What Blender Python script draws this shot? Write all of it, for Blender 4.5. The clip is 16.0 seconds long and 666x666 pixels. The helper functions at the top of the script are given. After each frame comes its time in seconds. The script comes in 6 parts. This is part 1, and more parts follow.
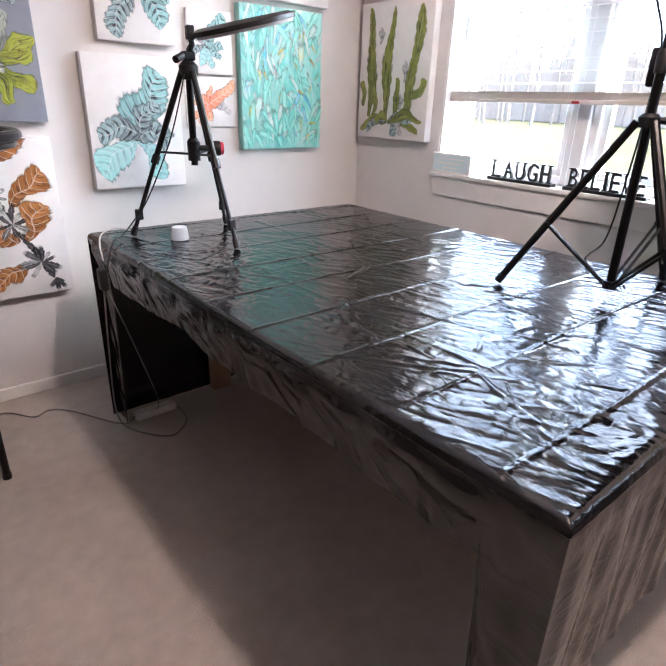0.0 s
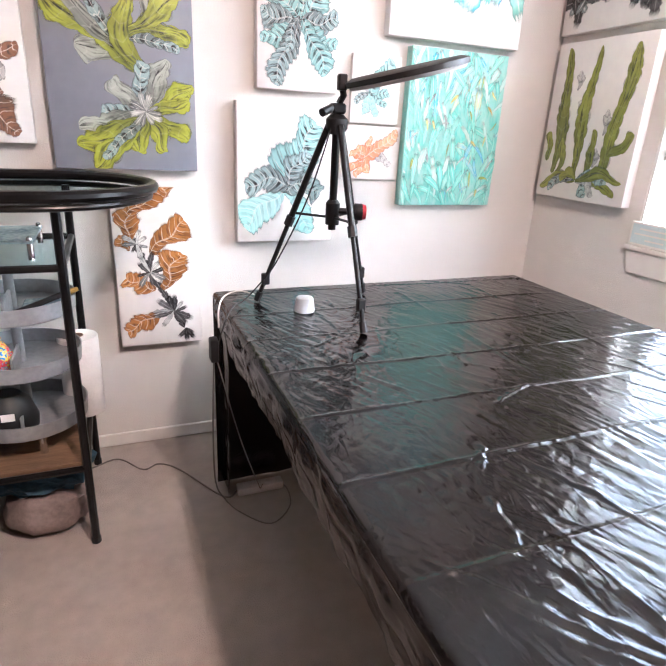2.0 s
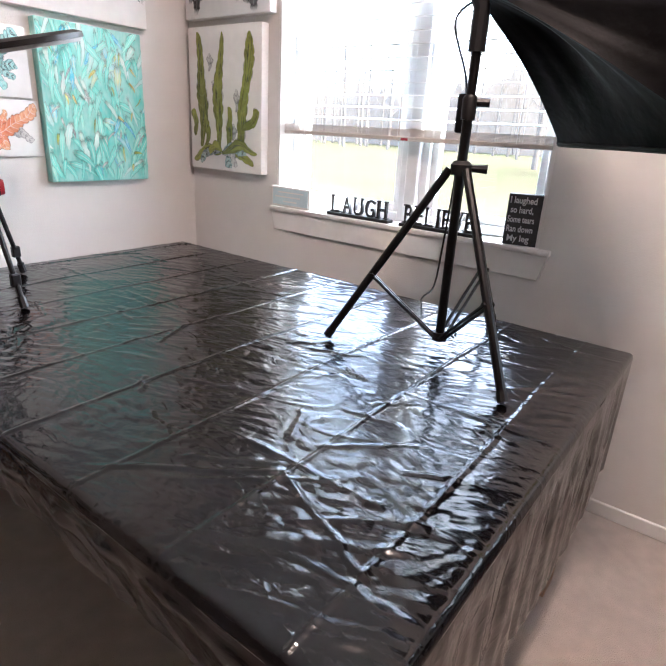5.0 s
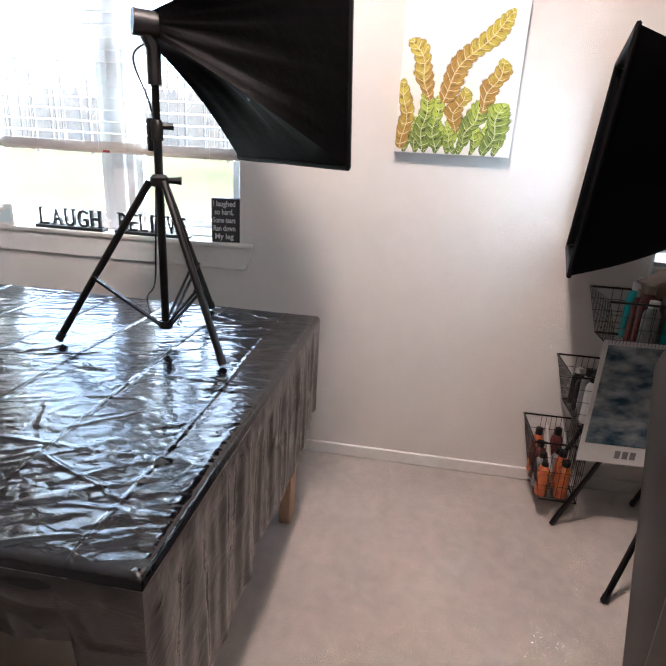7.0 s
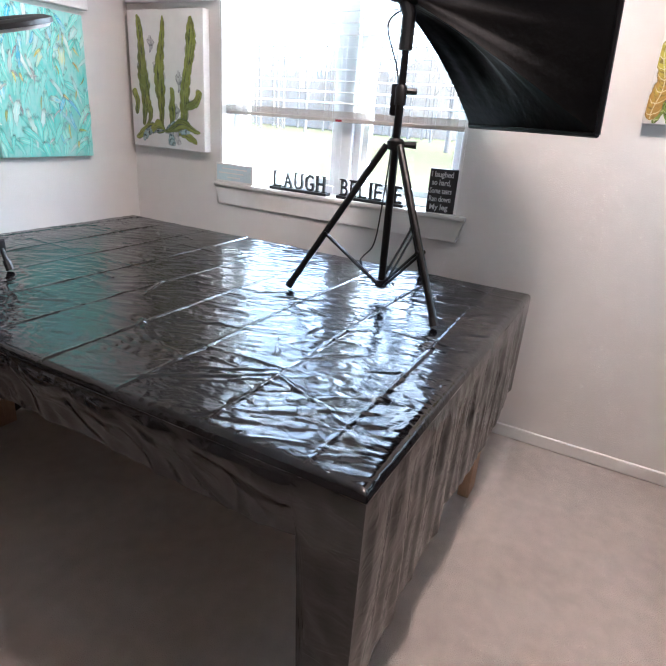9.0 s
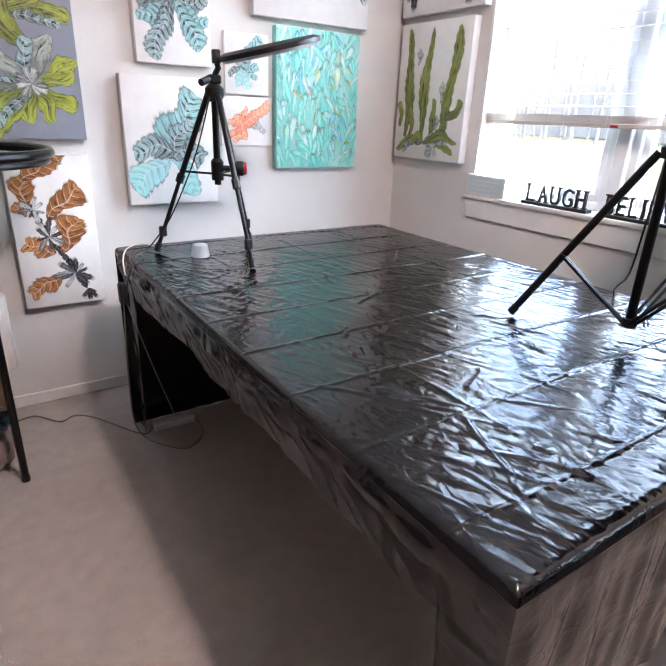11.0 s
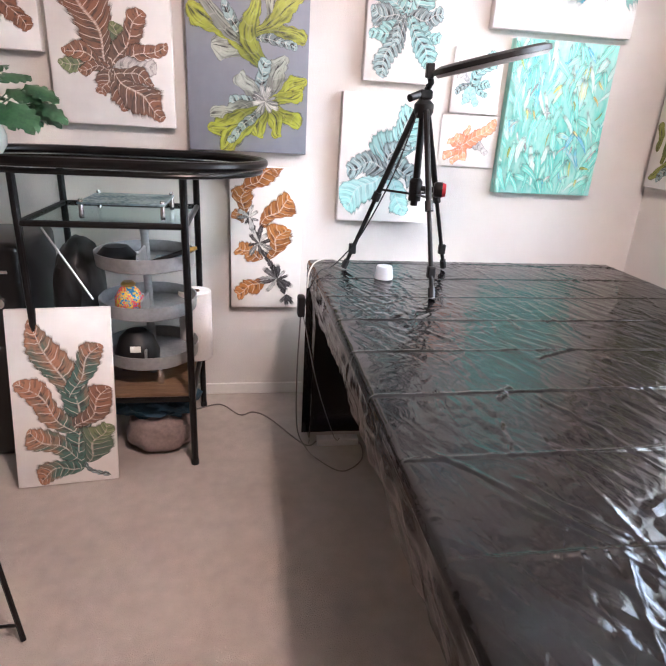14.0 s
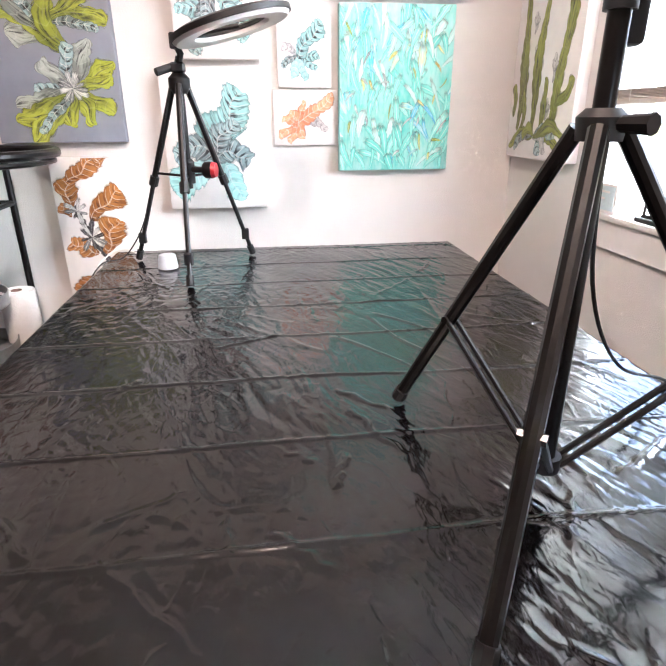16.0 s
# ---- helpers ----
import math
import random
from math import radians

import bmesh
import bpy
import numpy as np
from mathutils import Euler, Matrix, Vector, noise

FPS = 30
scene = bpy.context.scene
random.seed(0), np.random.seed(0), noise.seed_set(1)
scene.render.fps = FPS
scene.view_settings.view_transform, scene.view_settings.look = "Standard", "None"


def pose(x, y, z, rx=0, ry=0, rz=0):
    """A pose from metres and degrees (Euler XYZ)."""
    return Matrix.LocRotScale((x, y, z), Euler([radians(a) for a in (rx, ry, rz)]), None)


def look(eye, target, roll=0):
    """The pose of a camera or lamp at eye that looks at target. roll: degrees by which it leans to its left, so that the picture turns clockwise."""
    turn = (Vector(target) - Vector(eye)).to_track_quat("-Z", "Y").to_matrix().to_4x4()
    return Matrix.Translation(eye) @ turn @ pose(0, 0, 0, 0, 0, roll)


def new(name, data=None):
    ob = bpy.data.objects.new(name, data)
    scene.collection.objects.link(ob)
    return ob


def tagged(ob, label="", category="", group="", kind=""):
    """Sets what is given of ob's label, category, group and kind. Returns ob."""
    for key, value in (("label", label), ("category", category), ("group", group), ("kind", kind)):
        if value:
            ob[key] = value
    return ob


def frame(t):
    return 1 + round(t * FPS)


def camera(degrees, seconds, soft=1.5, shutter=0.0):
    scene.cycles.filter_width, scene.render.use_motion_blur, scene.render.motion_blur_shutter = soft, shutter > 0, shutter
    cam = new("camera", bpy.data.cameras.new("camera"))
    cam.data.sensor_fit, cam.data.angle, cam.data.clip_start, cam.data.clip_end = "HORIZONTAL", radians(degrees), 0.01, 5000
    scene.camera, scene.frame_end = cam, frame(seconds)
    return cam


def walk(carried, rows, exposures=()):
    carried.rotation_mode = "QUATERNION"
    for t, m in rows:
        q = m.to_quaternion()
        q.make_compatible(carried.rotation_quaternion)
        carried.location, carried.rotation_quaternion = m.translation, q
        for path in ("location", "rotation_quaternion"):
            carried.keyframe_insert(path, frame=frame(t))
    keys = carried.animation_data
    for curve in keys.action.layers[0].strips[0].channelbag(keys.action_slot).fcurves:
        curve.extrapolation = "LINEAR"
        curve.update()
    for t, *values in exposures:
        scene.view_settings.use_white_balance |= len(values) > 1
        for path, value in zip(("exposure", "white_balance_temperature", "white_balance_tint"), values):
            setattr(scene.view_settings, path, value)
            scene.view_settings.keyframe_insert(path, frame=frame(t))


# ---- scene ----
cam = camera(63.0, 16.0)
PATH = [
    (0, (0.061, 0.065, 1.193), (1.241, 1.478, 0.411), 1.8),
    (0.5, (0.175, 0.126, 1.203), (1.128, 1.711, 0.44), 2.1),
    (1, (0.264, 0.17, 1.22), (0.982, 1.873, 0.455), 3.5),
    (1.5, (0.288, 0.246, 1.232), (0.897, 2.0, 0.489), 3.6),
    (2, (0.314, 0.348, 1.254), (1.032, 2.08, 0.558), 3.0),
    (2.5, (0.365, 0.381, 1.257), (1.299, 2.022, 0.6), 2.7),
    (3, (0.404, 0.37, 1.26), (1.524, 1.903, 0.63), 3.1),
    (3.5, (0.413, 0.348, 1.245), (1.678, 1.764, 0.617), 3.8),
    (4, (0.393, 0.28, 1.236), (1.751, 1.592, 0.576), 4.6),
    (4.2, (0.376, 0.234, 1.234), (1.756, 1.518, 0.564), 4.3),
    (6.3, (0.174, 0.07, 1.244), (1.952, 0.67, 0.554), 3.4),
    (6.5, (0.148, 0.067, 1.24), (1.962, 0.566, 0.561), 3.5),
    (7, (0.091, -0.037, 1.273), (1.967, 0.238, 0.636), 3.3),
    (7.5, (0.025, -0.128, 1.275), (1.929, 0.028, 0.683), 3.7),
    (8, (-0.041, -0.146, 1.266), (1.832, 0.187, 0.648), 4.1),
    (8.5, (-0.052, -0.075, 1.248), (1.725, 0.543, 0.571), 4.4),
    (9, (0.017, 0.029, 1.231), (1.662, 0.896, 0.494), 4.2),
    (9.5, (0.051, 0.071, 1.241), (1.499, 1.206, 0.456), 4.1),
    (9.7, (0.075, 0.066, 1.237), (1.42, 1.31, 0.434), 4.4),
    (11.8, (0.191, 0.002, 1.21), (1.121, 1.631, 0.517), 1.1),
    (12, (0.193, 0.001, 1.207), (1.07, 1.663, 0.524), 1.0),
    (12.5, (0.219, 0.0, 1.216), (0.969, 1.727, 0.539), 0.8),
    (13, (0.252, 0.063, 1.22), (0.921, 1.834, 0.577), 1.6),
    (13.5, (0.289, 0.126, 1.221), (0.82, 1.936, 0.557), 2.2),
    (14, (0.376, 0.108, 1.211), (0.687, 1.95, 0.499), 3.2),
    (14.5, (0.591, 0.053, 1.215), (0.847, 1.899, 0.49), 2.0),
    (15, (0.81, 0.09, 1.198), (1.203, 1.921, 0.497), -1.1),
    (15.5, (0.971, 0.144, 1.189), (1.371, 1.978, 0.496), -1.7),
    (16, (1.12, 0.108, 1.184), (1.352, 1.951, 0.443), -0.3),
]
EXPOSURE = [(0, 5.61, 4970, 2), (2.0, 6.06, 5120, 3), (3.2, 5.62, 5270, 3), (4.2, 5.49, 5220, 3), (6.5, 5.64, 4880, -3), (7.5, 5.52, 4880, -3), (8.5, 5.62, 4830, -4), (9.7, 5.64, 4620, -2), (12.0, 5.7, 5020, 2), (13.5, 5.98, 5120, 3), (14.5, 5.99, 5120, 3), (16.0, 6.14, 5220, 2)]
walk(cam, [(t, look(eye, target, roll)) for t, eye, target, roll in PATH], EXPOSURE)

# ---- world, lamps, exposure ----
world = bpy.data.worlds.new("sky")
scene.world = world
world.use_nodes = True
wn = world.node_tree.nodes
sky = wn.new("ShaderNodeTexSky")
sky.sky_type = "NISHITA"
sky.sun_disc = False
sky.sun_elevation, sky.sun_rotation = radians(50), radians(120)
sky.dust_density, sky.air_density, sky.ozone_density = 9.0, 0.6, 0.5
wn["Background"].inputs["Strength"].default_value = 0.07
world.node_tree.links.new(sky.outputs["Color"], wn["Background"].inputs["Color"])

sun = new("sun", bpy.data.lights.new("sun", "SUN"))
sun.data.energy, sun.data.angle, sun.data.color = 0.12, radians(40), (1.0, 0.96, 0.9)
sun.matrix_world = look((0, 0, 20), (-14.5, 8.4, 0))

# ---- materials ----
def material(name, base, rough=0.6, metal=0.0, second=None, scale=8.0, detail=0.35, bump=0.0, bump_scale=60.0, fine=True, coat=0.0, stretch=(1, 1, 1)):
    """A painted or natural surface: two tones mixed by large and fine noise, with a fine relief."""
    m = bpy.data.materials.new(name)
    m.use_nodes = True
    n, l = m.node_tree.nodes, m.node_tree.links
    b = n["Principled BSDF"]
    b.inputs["Roughness"].default_value, b.inputs["Metallic"].default_value = rough, metal
    b.inputs["Coat Weight"].default_value = coat
    co = n.new("ShaderNodeTexCoord")
    mp = n.new("ShaderNodeMapping")
    mp.inputs["Scale"].default_value = stretch
    l.new(co.outputs["Object"], mp.inputs["Vector"])
    big = n.new("ShaderNodeTexNoise")
    big.inputs["Scale"].default_value, big.inputs["Detail"].default_value = scale, 4
    small = n.new("ShaderNodeTexNoise")
    small.inputs["Scale"].default_value, small.inputs["Detail"].default_value = scale * 9, 3
    for t in (big, small):
        l.new(mp.outputs["Vector"], t.inputs["Vector"])
    add = n.new("ShaderNodeMath")
    add.operation = "MULTIPLY_ADD"
    add.inputs[1].default_value, add.inputs[2].default_value = 0.45 if fine else 0.0, 0.0
    l.new(small.outputs["Fac"], add.inputs[0])
    both = n.new("ShaderNodeMath")
    both.operation = "MULTIPLY_ADD"
    both.inputs[1].default_value = 0.55 if fine else 1.0
    l.new(big.outputs["Fac"], both.inputs[0])
    l.new(add.outputs[0], both.inputs[2])
    ramp = n.new("ShaderNodeValToRGB")
    second = second or tuple(c * (1 - detail) for c in base)
    ramp.color_ramp.elements[0].position, ramp.color_ramp.elements[1].position = 0.36, 0.64
    ramp.color_ramp.elements[0].color, ramp.color_ramp.elements[1].color = (*second, 1), (*base, 1)
    l.new(both.outputs[0], ramp.inputs["Fac"])
    l.new(ramp.outputs["Color"], b.inputs["Base Color"])
    if bump:
        tex = n.new("ShaderNodeTexNoise")
        tex.inputs["Scale"].default_value, tex.inputs["Detail"].default_value = bump_scale, 4
        l.new(mp.outputs["Vector"], tex.inputs["Vector"])
        bp = n.new("ShaderNodeBump")
        bp.inputs["Strength"].default_value, bp.inputs["Distance"].default_value = 0.6, bump
        l.new(tex.outputs["Fac"], bp.inputs["Height"])
        l.new(bp.outputs["Normal"], b.inputs["Normal"])
    return m


def glow(name, colour, strength):
    m = bpy.data.materials.new(name)
    m.use_nodes = True
    b = m.node_tree.nodes["Principled BSDF"]
    b.inputs["Base Color"].default_value = (0.8, 0.8, 0.8, 1)
    b.inputs["Emission Color"].default_value = (*colour, 1)
    b.inputs["Emission Strength"].default_value = strength
    return m


def clear(name, tint=(1, 1, 1), rough=0.0, weight=None):
    """Clear glass: mostly see-through, with a mirror share that grows at grazing angles."""
    m = bpy.data.materials.new(name)
    m.use_nodes = True
    n, l = m.node_tree.nodes, m.node_tree.links
    n.remove(n["Principled BSDF"])
    a, g, mix, f = n.new("ShaderNodeBsdfTransparent"), n.new("ShaderNodeBsdfGlossy"), n.new("ShaderNodeMixShader"), n.new("ShaderNodeFresnel")
    a.inputs["Color"].default_value = (*tint, 1)
    g.inputs["Roughness"].default_value = rough
    f.inputs["IOR"].default_value = 1.4
    if weight is None:
        l.new(f.outputs["Fac"], mix.inputs["Fac"])
    else:
        mix.inputs["Fac"].default_value = weight
    l.new(a.outputs[0], mix.inputs[1])
    l.new(g.outputs[0], mix.inputs[2])
    l.new(mix.outputs[0], n["Material Output"].inputs["Surface"])
    return m


def paint(name, stops, veins=7.0, vein=(0.85, 0.84, 0.82), vein_width=0.12):
    """Brushed leaf: colours streak outwards from the midrib along the side veins, each stroke with its own shift."""
    m = bpy.data.materials.new(name)
    m.use_nodes = True
    n, l = m.node_tree.nodes, m.node_tree.links
    b = n["Principled BSDF"]
    b.inputs["Roughness"].default_value = 0.35
    uv = n.new("ShaderNodeUVMap")
    uv.uv_map = "UVMap"
    sep = n.new("ShaderNodeSeparateXYZ")
    l.new(uv.outputs["UV"], sep.inputs[0])

    def op(kind, x, y=None, z=None):
        q = n.new("ShaderNodeMath")
        q.operation = kind
        for i, v in enumerate((x, y, z)):
            if v is None:
                continue
            if isinstance(v, (int, float)):
                q.inputs[i].default_value = v
            else:
                l.new(v, q.inputs[i])
        return q.outputs[0]
    across = op("ABSOLUTE", op("SUBTRACT", op("MULTIPLY", sep.outputs[1], 2.0), 1.0))
    along = op("SUBTRACT", sep.outputs[0], op("MULTIPLY", across, 0.28))
    geo = n.new("ShaderNodeNewGeometry")
    rnd = geo.outputs["Random Per Island"]
    comb = n.new("ShaderNodeCombineXYZ")
    l.new(op("MULTIPLY", along, 3.0), comb.inputs[0])
    l.new(op("MULTIPLY", across, 2.2), comb.inputs[1])
    l.new(op("MULTIPLY", rnd, 60.0), comb.inputs[2])
    noi = n.new("ShaderNodeTexNoise")
    noi.inputs["Scale"].default_value, noi.inputs["Detail"].default_value = 1.0, 5
    l.new(comb.outputs[0], noi.inputs["Vector"])
    shift = op("ADD", op("MULTIPLY_ADD", noi.outputs["Fac"], 1.2, -0.1), op("MULTIPLY_ADD", rnd, 0.5, -0.25))
    ramp = n.new("ShaderNodeValToRGB")
    els = ramp.color_ramp.elements
    for i, c in enumerate(stops):
        e = els[i] if i < 2 else els.new(0.5)
        e.position = i / (len(stops) - 1)
        e.color = (*c, 1)
    for i, c in enumerate(stops):
        els[i].position, els[i].color = i / (len(stops) - 1), (*c, 1)
    l.new(shift, ramp.inputs["Fac"])
    wave = op("ABSOLUTE", op("SUBTRACT", op("FRACT", op("MULTIPLY", along, veins)), 0.5))
    side = op("LESS_THAN", wave, vein_width * 0.5)
    rib = op("LESS_THAN", across, 0.07)
    mask = op("MULTIPLY", op("MAXIMUM", op("MULTIPLY", side, 0.35), op("MULTIPLY", rib, 0.7)), op("GREATER_THAN", noi.outputs["Fac"], 0.4))
    mix = n.new("ShaderNodeMix")
    mix.data_type = "RGBA"
    l.new(mask, mix.inputs["Factor"])
    l.new(ramp.outputs["Color"], mix.inputs["A"])
    mix.inputs["B"].default_value = (*vein, 1)
    l.new(mix.outputs["Result"], b.inputs["Base Color"])
    # dry-brush edges and tips that break into streaks
    hair = n.new("ShaderNodeTexNoise")
    hair.inputs["Scale"].default_value, hair.inputs["Detail"].default_value = 1.0, 3
    comb2 = n.new("ShaderNodeCombineXYZ")
    l.new(op("MULTIPLY", along, 12.0), comb2.inputs[0])
    l.new(op("MULTIPLY", across, 2.0), comb2.inputs[1])
    l.new(op("MULTIPLY", rnd, 90.0), comb2.inputs[2])
    l.new(comb2.outputs[0], hair.inputs["Vector"])
    rag = op("MULTIPLY_ADD", hair.outputs["Fac"], 0.36, -0.15)
    far_out = op("MAXIMUM", op("ADD", across, rag), op("ADD", op("MULTIPLY", sep.outputs[0], 0.98), op("MULTIPLY", rag, 0.6)))
    soft = n.new("ShaderNodeMapRange")
    soft.interpolation_type = "SMOOTHSTEP"
    soft.inputs["From Min"].default_value, soft.inputs["From Max"].default_value = 0.64, 1.0
    soft.inputs["To Min"].default_value, soft.inputs["To Max"].default_value = 1.0, 0.0
    l.new(far_out, soft.inputs["Value"])
    l.new(soft.outputs[0], b.inputs["Alpha"])
    bp = n.new("ShaderNodeBump")
    bp.inputs["Strength"].default_value, bp.inputs["Distance"].default_value = 0.12, 0.001
    l.new(noi.outputs["Fac"], bp.inputs["Height"])
    l.new(bp.outputs["Normal"], b.inputs["Normal"])
    return m


def plumage(name, low, high, dark, vein, vein_share=0.8, shade=0.6, ragged=0.12, chevron=1.0):
    """Poured feather: base tone to tip tone, each lobe darker on one side, pale curved veins and rib, thin wispy rim."""
    m = bpy.data.materials.new(name)
    m.use_nodes = True
    n, l = m.node_tree.nodes, m.node_tree.links
    b = n["Principled BSDF"]
    b.inputs["Roughness"].default_value = 0.35
    uv, uv2 = n.new("ShaderNodeUVMap"), n.new("ShaderNodeUVMap")
    uv.uv_map, uv2.uv_map = "UVMap", "Lobes"
    sep, sep2 = n.new("ShaderNodeSeparateXYZ"), n.new("ShaderNodeSeparateXYZ")
    l.new(uv.outputs["UV"], sep.inputs[0])
    l.new(uv2.outputs["UV"], sep2.inputs[0])

    def op(kind, *args):
        q = n.new("ShaderNodeMath")
        q.operation = kind
        for i, v in enumerate(args):
            if isinstance(v, (int, float)):
                q.inputs[i].default_value = v
            else:
                l.new(v, q.inputs[i])
        return q.outputs[0]

    def ramp01(v, lo, hi):
        q = n.new("ShaderNodeMapRange")
        q.interpolation_type = "SMOOTHSTEP"
        q.inputs["From Min"].default_value, q.inputs["From Max"].default_value = lo, hi
        l.new(v, q.inputs["Value"])
        return q.outputs[0]

    def blend(f, x, y):
        q = n.new("ShaderNodeMix")
        q.data_type = "RGBA"
        l.new(f, q.inputs["Factor"])
        for k, v in (("A", x), ("B", y)):
            if isinstance(v, tuple):
                q.inputs[k].default_value = (*v, 1)
            else:
                l.new(v, q.inputs[k])
        return q.outputs["Result"]
    signed = op("SUBTRACT", op("MULTIPLY", sep.outputs[1], 2.0), 1.0)
    across = op("ABSOLUTE", signed)
    rnd = n.new("ShaderNodeNewGeometry").outputs["Random Per Island"]

    def cloud(fu, fv, detail, seed):
        q, c = n.new("ShaderNodeTexNoise"), n.new("ShaderNodeCombineXYZ")
        q.inputs["Scale"].default_value, q.inputs["Detail"].default_value = 1.0, detail
        l.new(op("MULTIPLY", sep2.outputs[0], fu), c.inputs[0])
        l.new(op("MULTIPLY", signed, fv), c.inputs[1])
        l.new(op("MULTIPLY_ADD", rnd, 60.0, seed), c.inputs[2])
        l.new(c.outputs[0], q.inputs["Vector"])
        return q.outputs["Fac"]
    wide, fine = cloud(0.5, 1.3, 3, 0.0), cloud(5.0, 2.2, 5, 7.0) if chevron > 0.15 else cloud(0.7, 4.5, 4, 7.0)
    lobe = op("FRACT", op("ADD", sep2.outputs[0], op("MULTIPLY", op("SUBTRACT", wide, 0.5), 0.7)))
    tone = blend(ramp01(op("ADD", op("ADD", sep.outputs[0], op("MULTIPLY", op("SUBTRACT", wide, 0.5), 1.6)), op("MULTIPLY_ADD", rnd, 0.4, -0.2)), 0.15, 0.85), low, high)
    depth = op("MULTIPLY", op("MULTIPLY", ramp01(op("ADD", op("MULTIPLY_ADD", lobe, -chevron, 0.5 + 0.5 * chevron), op("MULTIPLY_ADD", fine, 2.6, -1.35)), 0.3, 1.0), op("SUBTRACT", 1.25, across)), shade)
    tone = blend(depth, tone, dark)
    line = op("MULTIPLY", op("SUBTRACT", 1.0, ramp01(op("ABSOLUTE", op("SUBTRACT", lobe, 0.5)), 0.0, 0.075)), op("SUBTRACT", 1.0, ramp01(op("ADD", across, op("MULTIPLY_ADD", fine, 0.9, -0.45)), 0.45, 0.9)))
    rib = op("MULTIPLY", op("SUBTRACT", 1.0, ramp01(across, 0.0, 0.09)), ramp01(fine, 0.3, 0.6))
    tone = blend(op("MULTIPLY", op("MAXIMUM", line, rib), vein_share), tone, vein)
    l.new(tone, b.inputs["Base Color"])
    edge = op("ADD", across, op("MULTIPLY_ADD", fine, ragged * 2, -ragged))
    l.new(op("SUBTRACT", 1.0, ramp01(edge, 0.7, 1.0)), b.inputs["Alpha"])
    bp = n.new("ShaderNodeBump")
    bp.inputs["Strength"].default_value, bp.inputs["Distance"].default_value = 0.12, 0.001
    l.new(fine, bp.inputs["Height"])
    l.new(bp.outputs["Normal"], b.inputs["Normal"])
    return m


WALL = material("wall_paint", (0.7, 0.68, 0.655), 0.75, second=(0.675, 0.655, 0.63), scale=1.2, bump=0.0015, bump_scale=220)
# unseen west and south walls, toned dark to weaken bounce and sheet reflections
WALL_DIMMED = material("dimmed_wall", (0.2, 0.18, 0.165), 0.75, second=(0.185, 0.167, 0.152), scale=3.0, bump=0.0006, bump_scale=180)
CEIL = material("ceiling_paint", (0.85, 0.845, 0.83), 0.85, detail=0.04, scale=1.0, bump=0.003, bump_scale=120)
TRIM = material("white_trim", (0.78, 0.77, 0.75), 0.4, detail=0.06, scale=3.0)
VINYL = material("white_vinyl", (0.8, 0.81, 0.82), 0.35, detail=0.05, scale=3.0)
# darker beige than the slats: the backlit shade is put in the colour
RAIL_BACKLIT = material("backlit_blind_rail", (0.6, 0.55, 0.5), 0.5, detail=0.1, scale=5.0)
SLAT = material("blind_slat", (0.8, 0.8, 0.79), 0.4, detail=0.06, scale=5.0)
CARPET = material("carpet", (0.49, 0.445, 0.41), 0.95, second=(0.39, 0.352, 0.325), scale=2.2, bump=0.006, bump_scale=300)
CANVAS = material("white_canvas", (0.8, 0.785, 0.77), 0.7, second=(0.74, 0.725, 0.715), scale=2.5, bump=0.0006, bump_scale=900)
GREY_CANVAS = material("grey_canvas", (0.25, 0.27, 0.325), 0.6, second=(0.22, 0.235, 0.29), scale=2.5, bump=0.0006, bump_scale=900)
BLACK_METAL = material("black_metal", (0.006, 0.006, 0.0065), 0.32, metal=0.0, detail=0.3, scale=12, coat=0.2)
TUBE_METAL = material("black_tube", (0.006, 0.0055, 0.0058), 0.3, metal=0.25, detail=0.35, scale=14)
BLACK_PLASTIC = material("black_plastic", (0.006, 0.006, 0.007), 0.48, detail=0.4, scale=20)
SILVER = material("brushed_silver", (0.55, 0.55, 0.56), 0.35, metal=0.9, detail=0.2, scale=30)
CHROME = material("chrome", (0.75, 0.75, 0.77), 0.12, metal=1.0, detail=0.1, scale=10)
FABRIC = material("softbox_fabric", (0.0025, 0.0025, 0.003), 0.5, detail=0.3, scale=14, bump=0.004, bump_scale=18)
DIFFUSER_ON = glow("lit_diffuser", (1.0, 0.98, 0.96), 0.042)
DIFFUSER_OFF = material("white_diffuser", (0.75, 0.75, 0.76), 0.6, detail=0.06, scale=6)
LEATHER = material("black_leather", (0.007, 0.007, 0.0075), 0.36, second=(0.004, 0.004, 0.0045), scale=9, bump=0.0007, bump_scale=220)
WOOD = material("pine_wood", (0.45, 0.3, 0.19), 0.55, second=(0.33, 0.21, 0.13), scale=5, stretch=(6, 6, 0.7), bump=0.001, bump_scale=40)
SHELF_WOOD = material("worn_wood", (0.28, 0.18, 0.1), 0.5, second=(0.16, 0.1, 0.06), scale=5, stretch=(0.8, 7, 7), bump=0.001, bump_scale=40)
GREY_TRAY = material("grey_tray", (0.34, 0.35, 0.37), 0.4, metal=0.2, second=(0.25, 0.26, 0.27), scale=7)
PAPER = material("white_paper", (0.8, 0.79, 0.78), 0.85, detail=0.07, scale=14, bump=0.002, bump_scale=90)
WHITE_GLAZE = material("white_glaze", (0.8, 0.8, 0.79), 0.15, detail=0.04, scale=4)
CORD_GREY = material("grey_cord", (0.2, 0.18, 0.17), 0.5, detail=0.3, scale=20)
CORD_WHITE = material("white_cord", (0.7, 0.68, 0.65), 0.45, detail=0.1, scale=20)
RED_KNOB = material("red_plastic", (0.36, 0.02, 0.03), 0.35, detail=0.2, scale=20)
SIGN_BLACK = material("chalk_black", (0.03, 0.03, 0.033), 0.7, second=(0.05, 0.05, 0.055), scale=14)
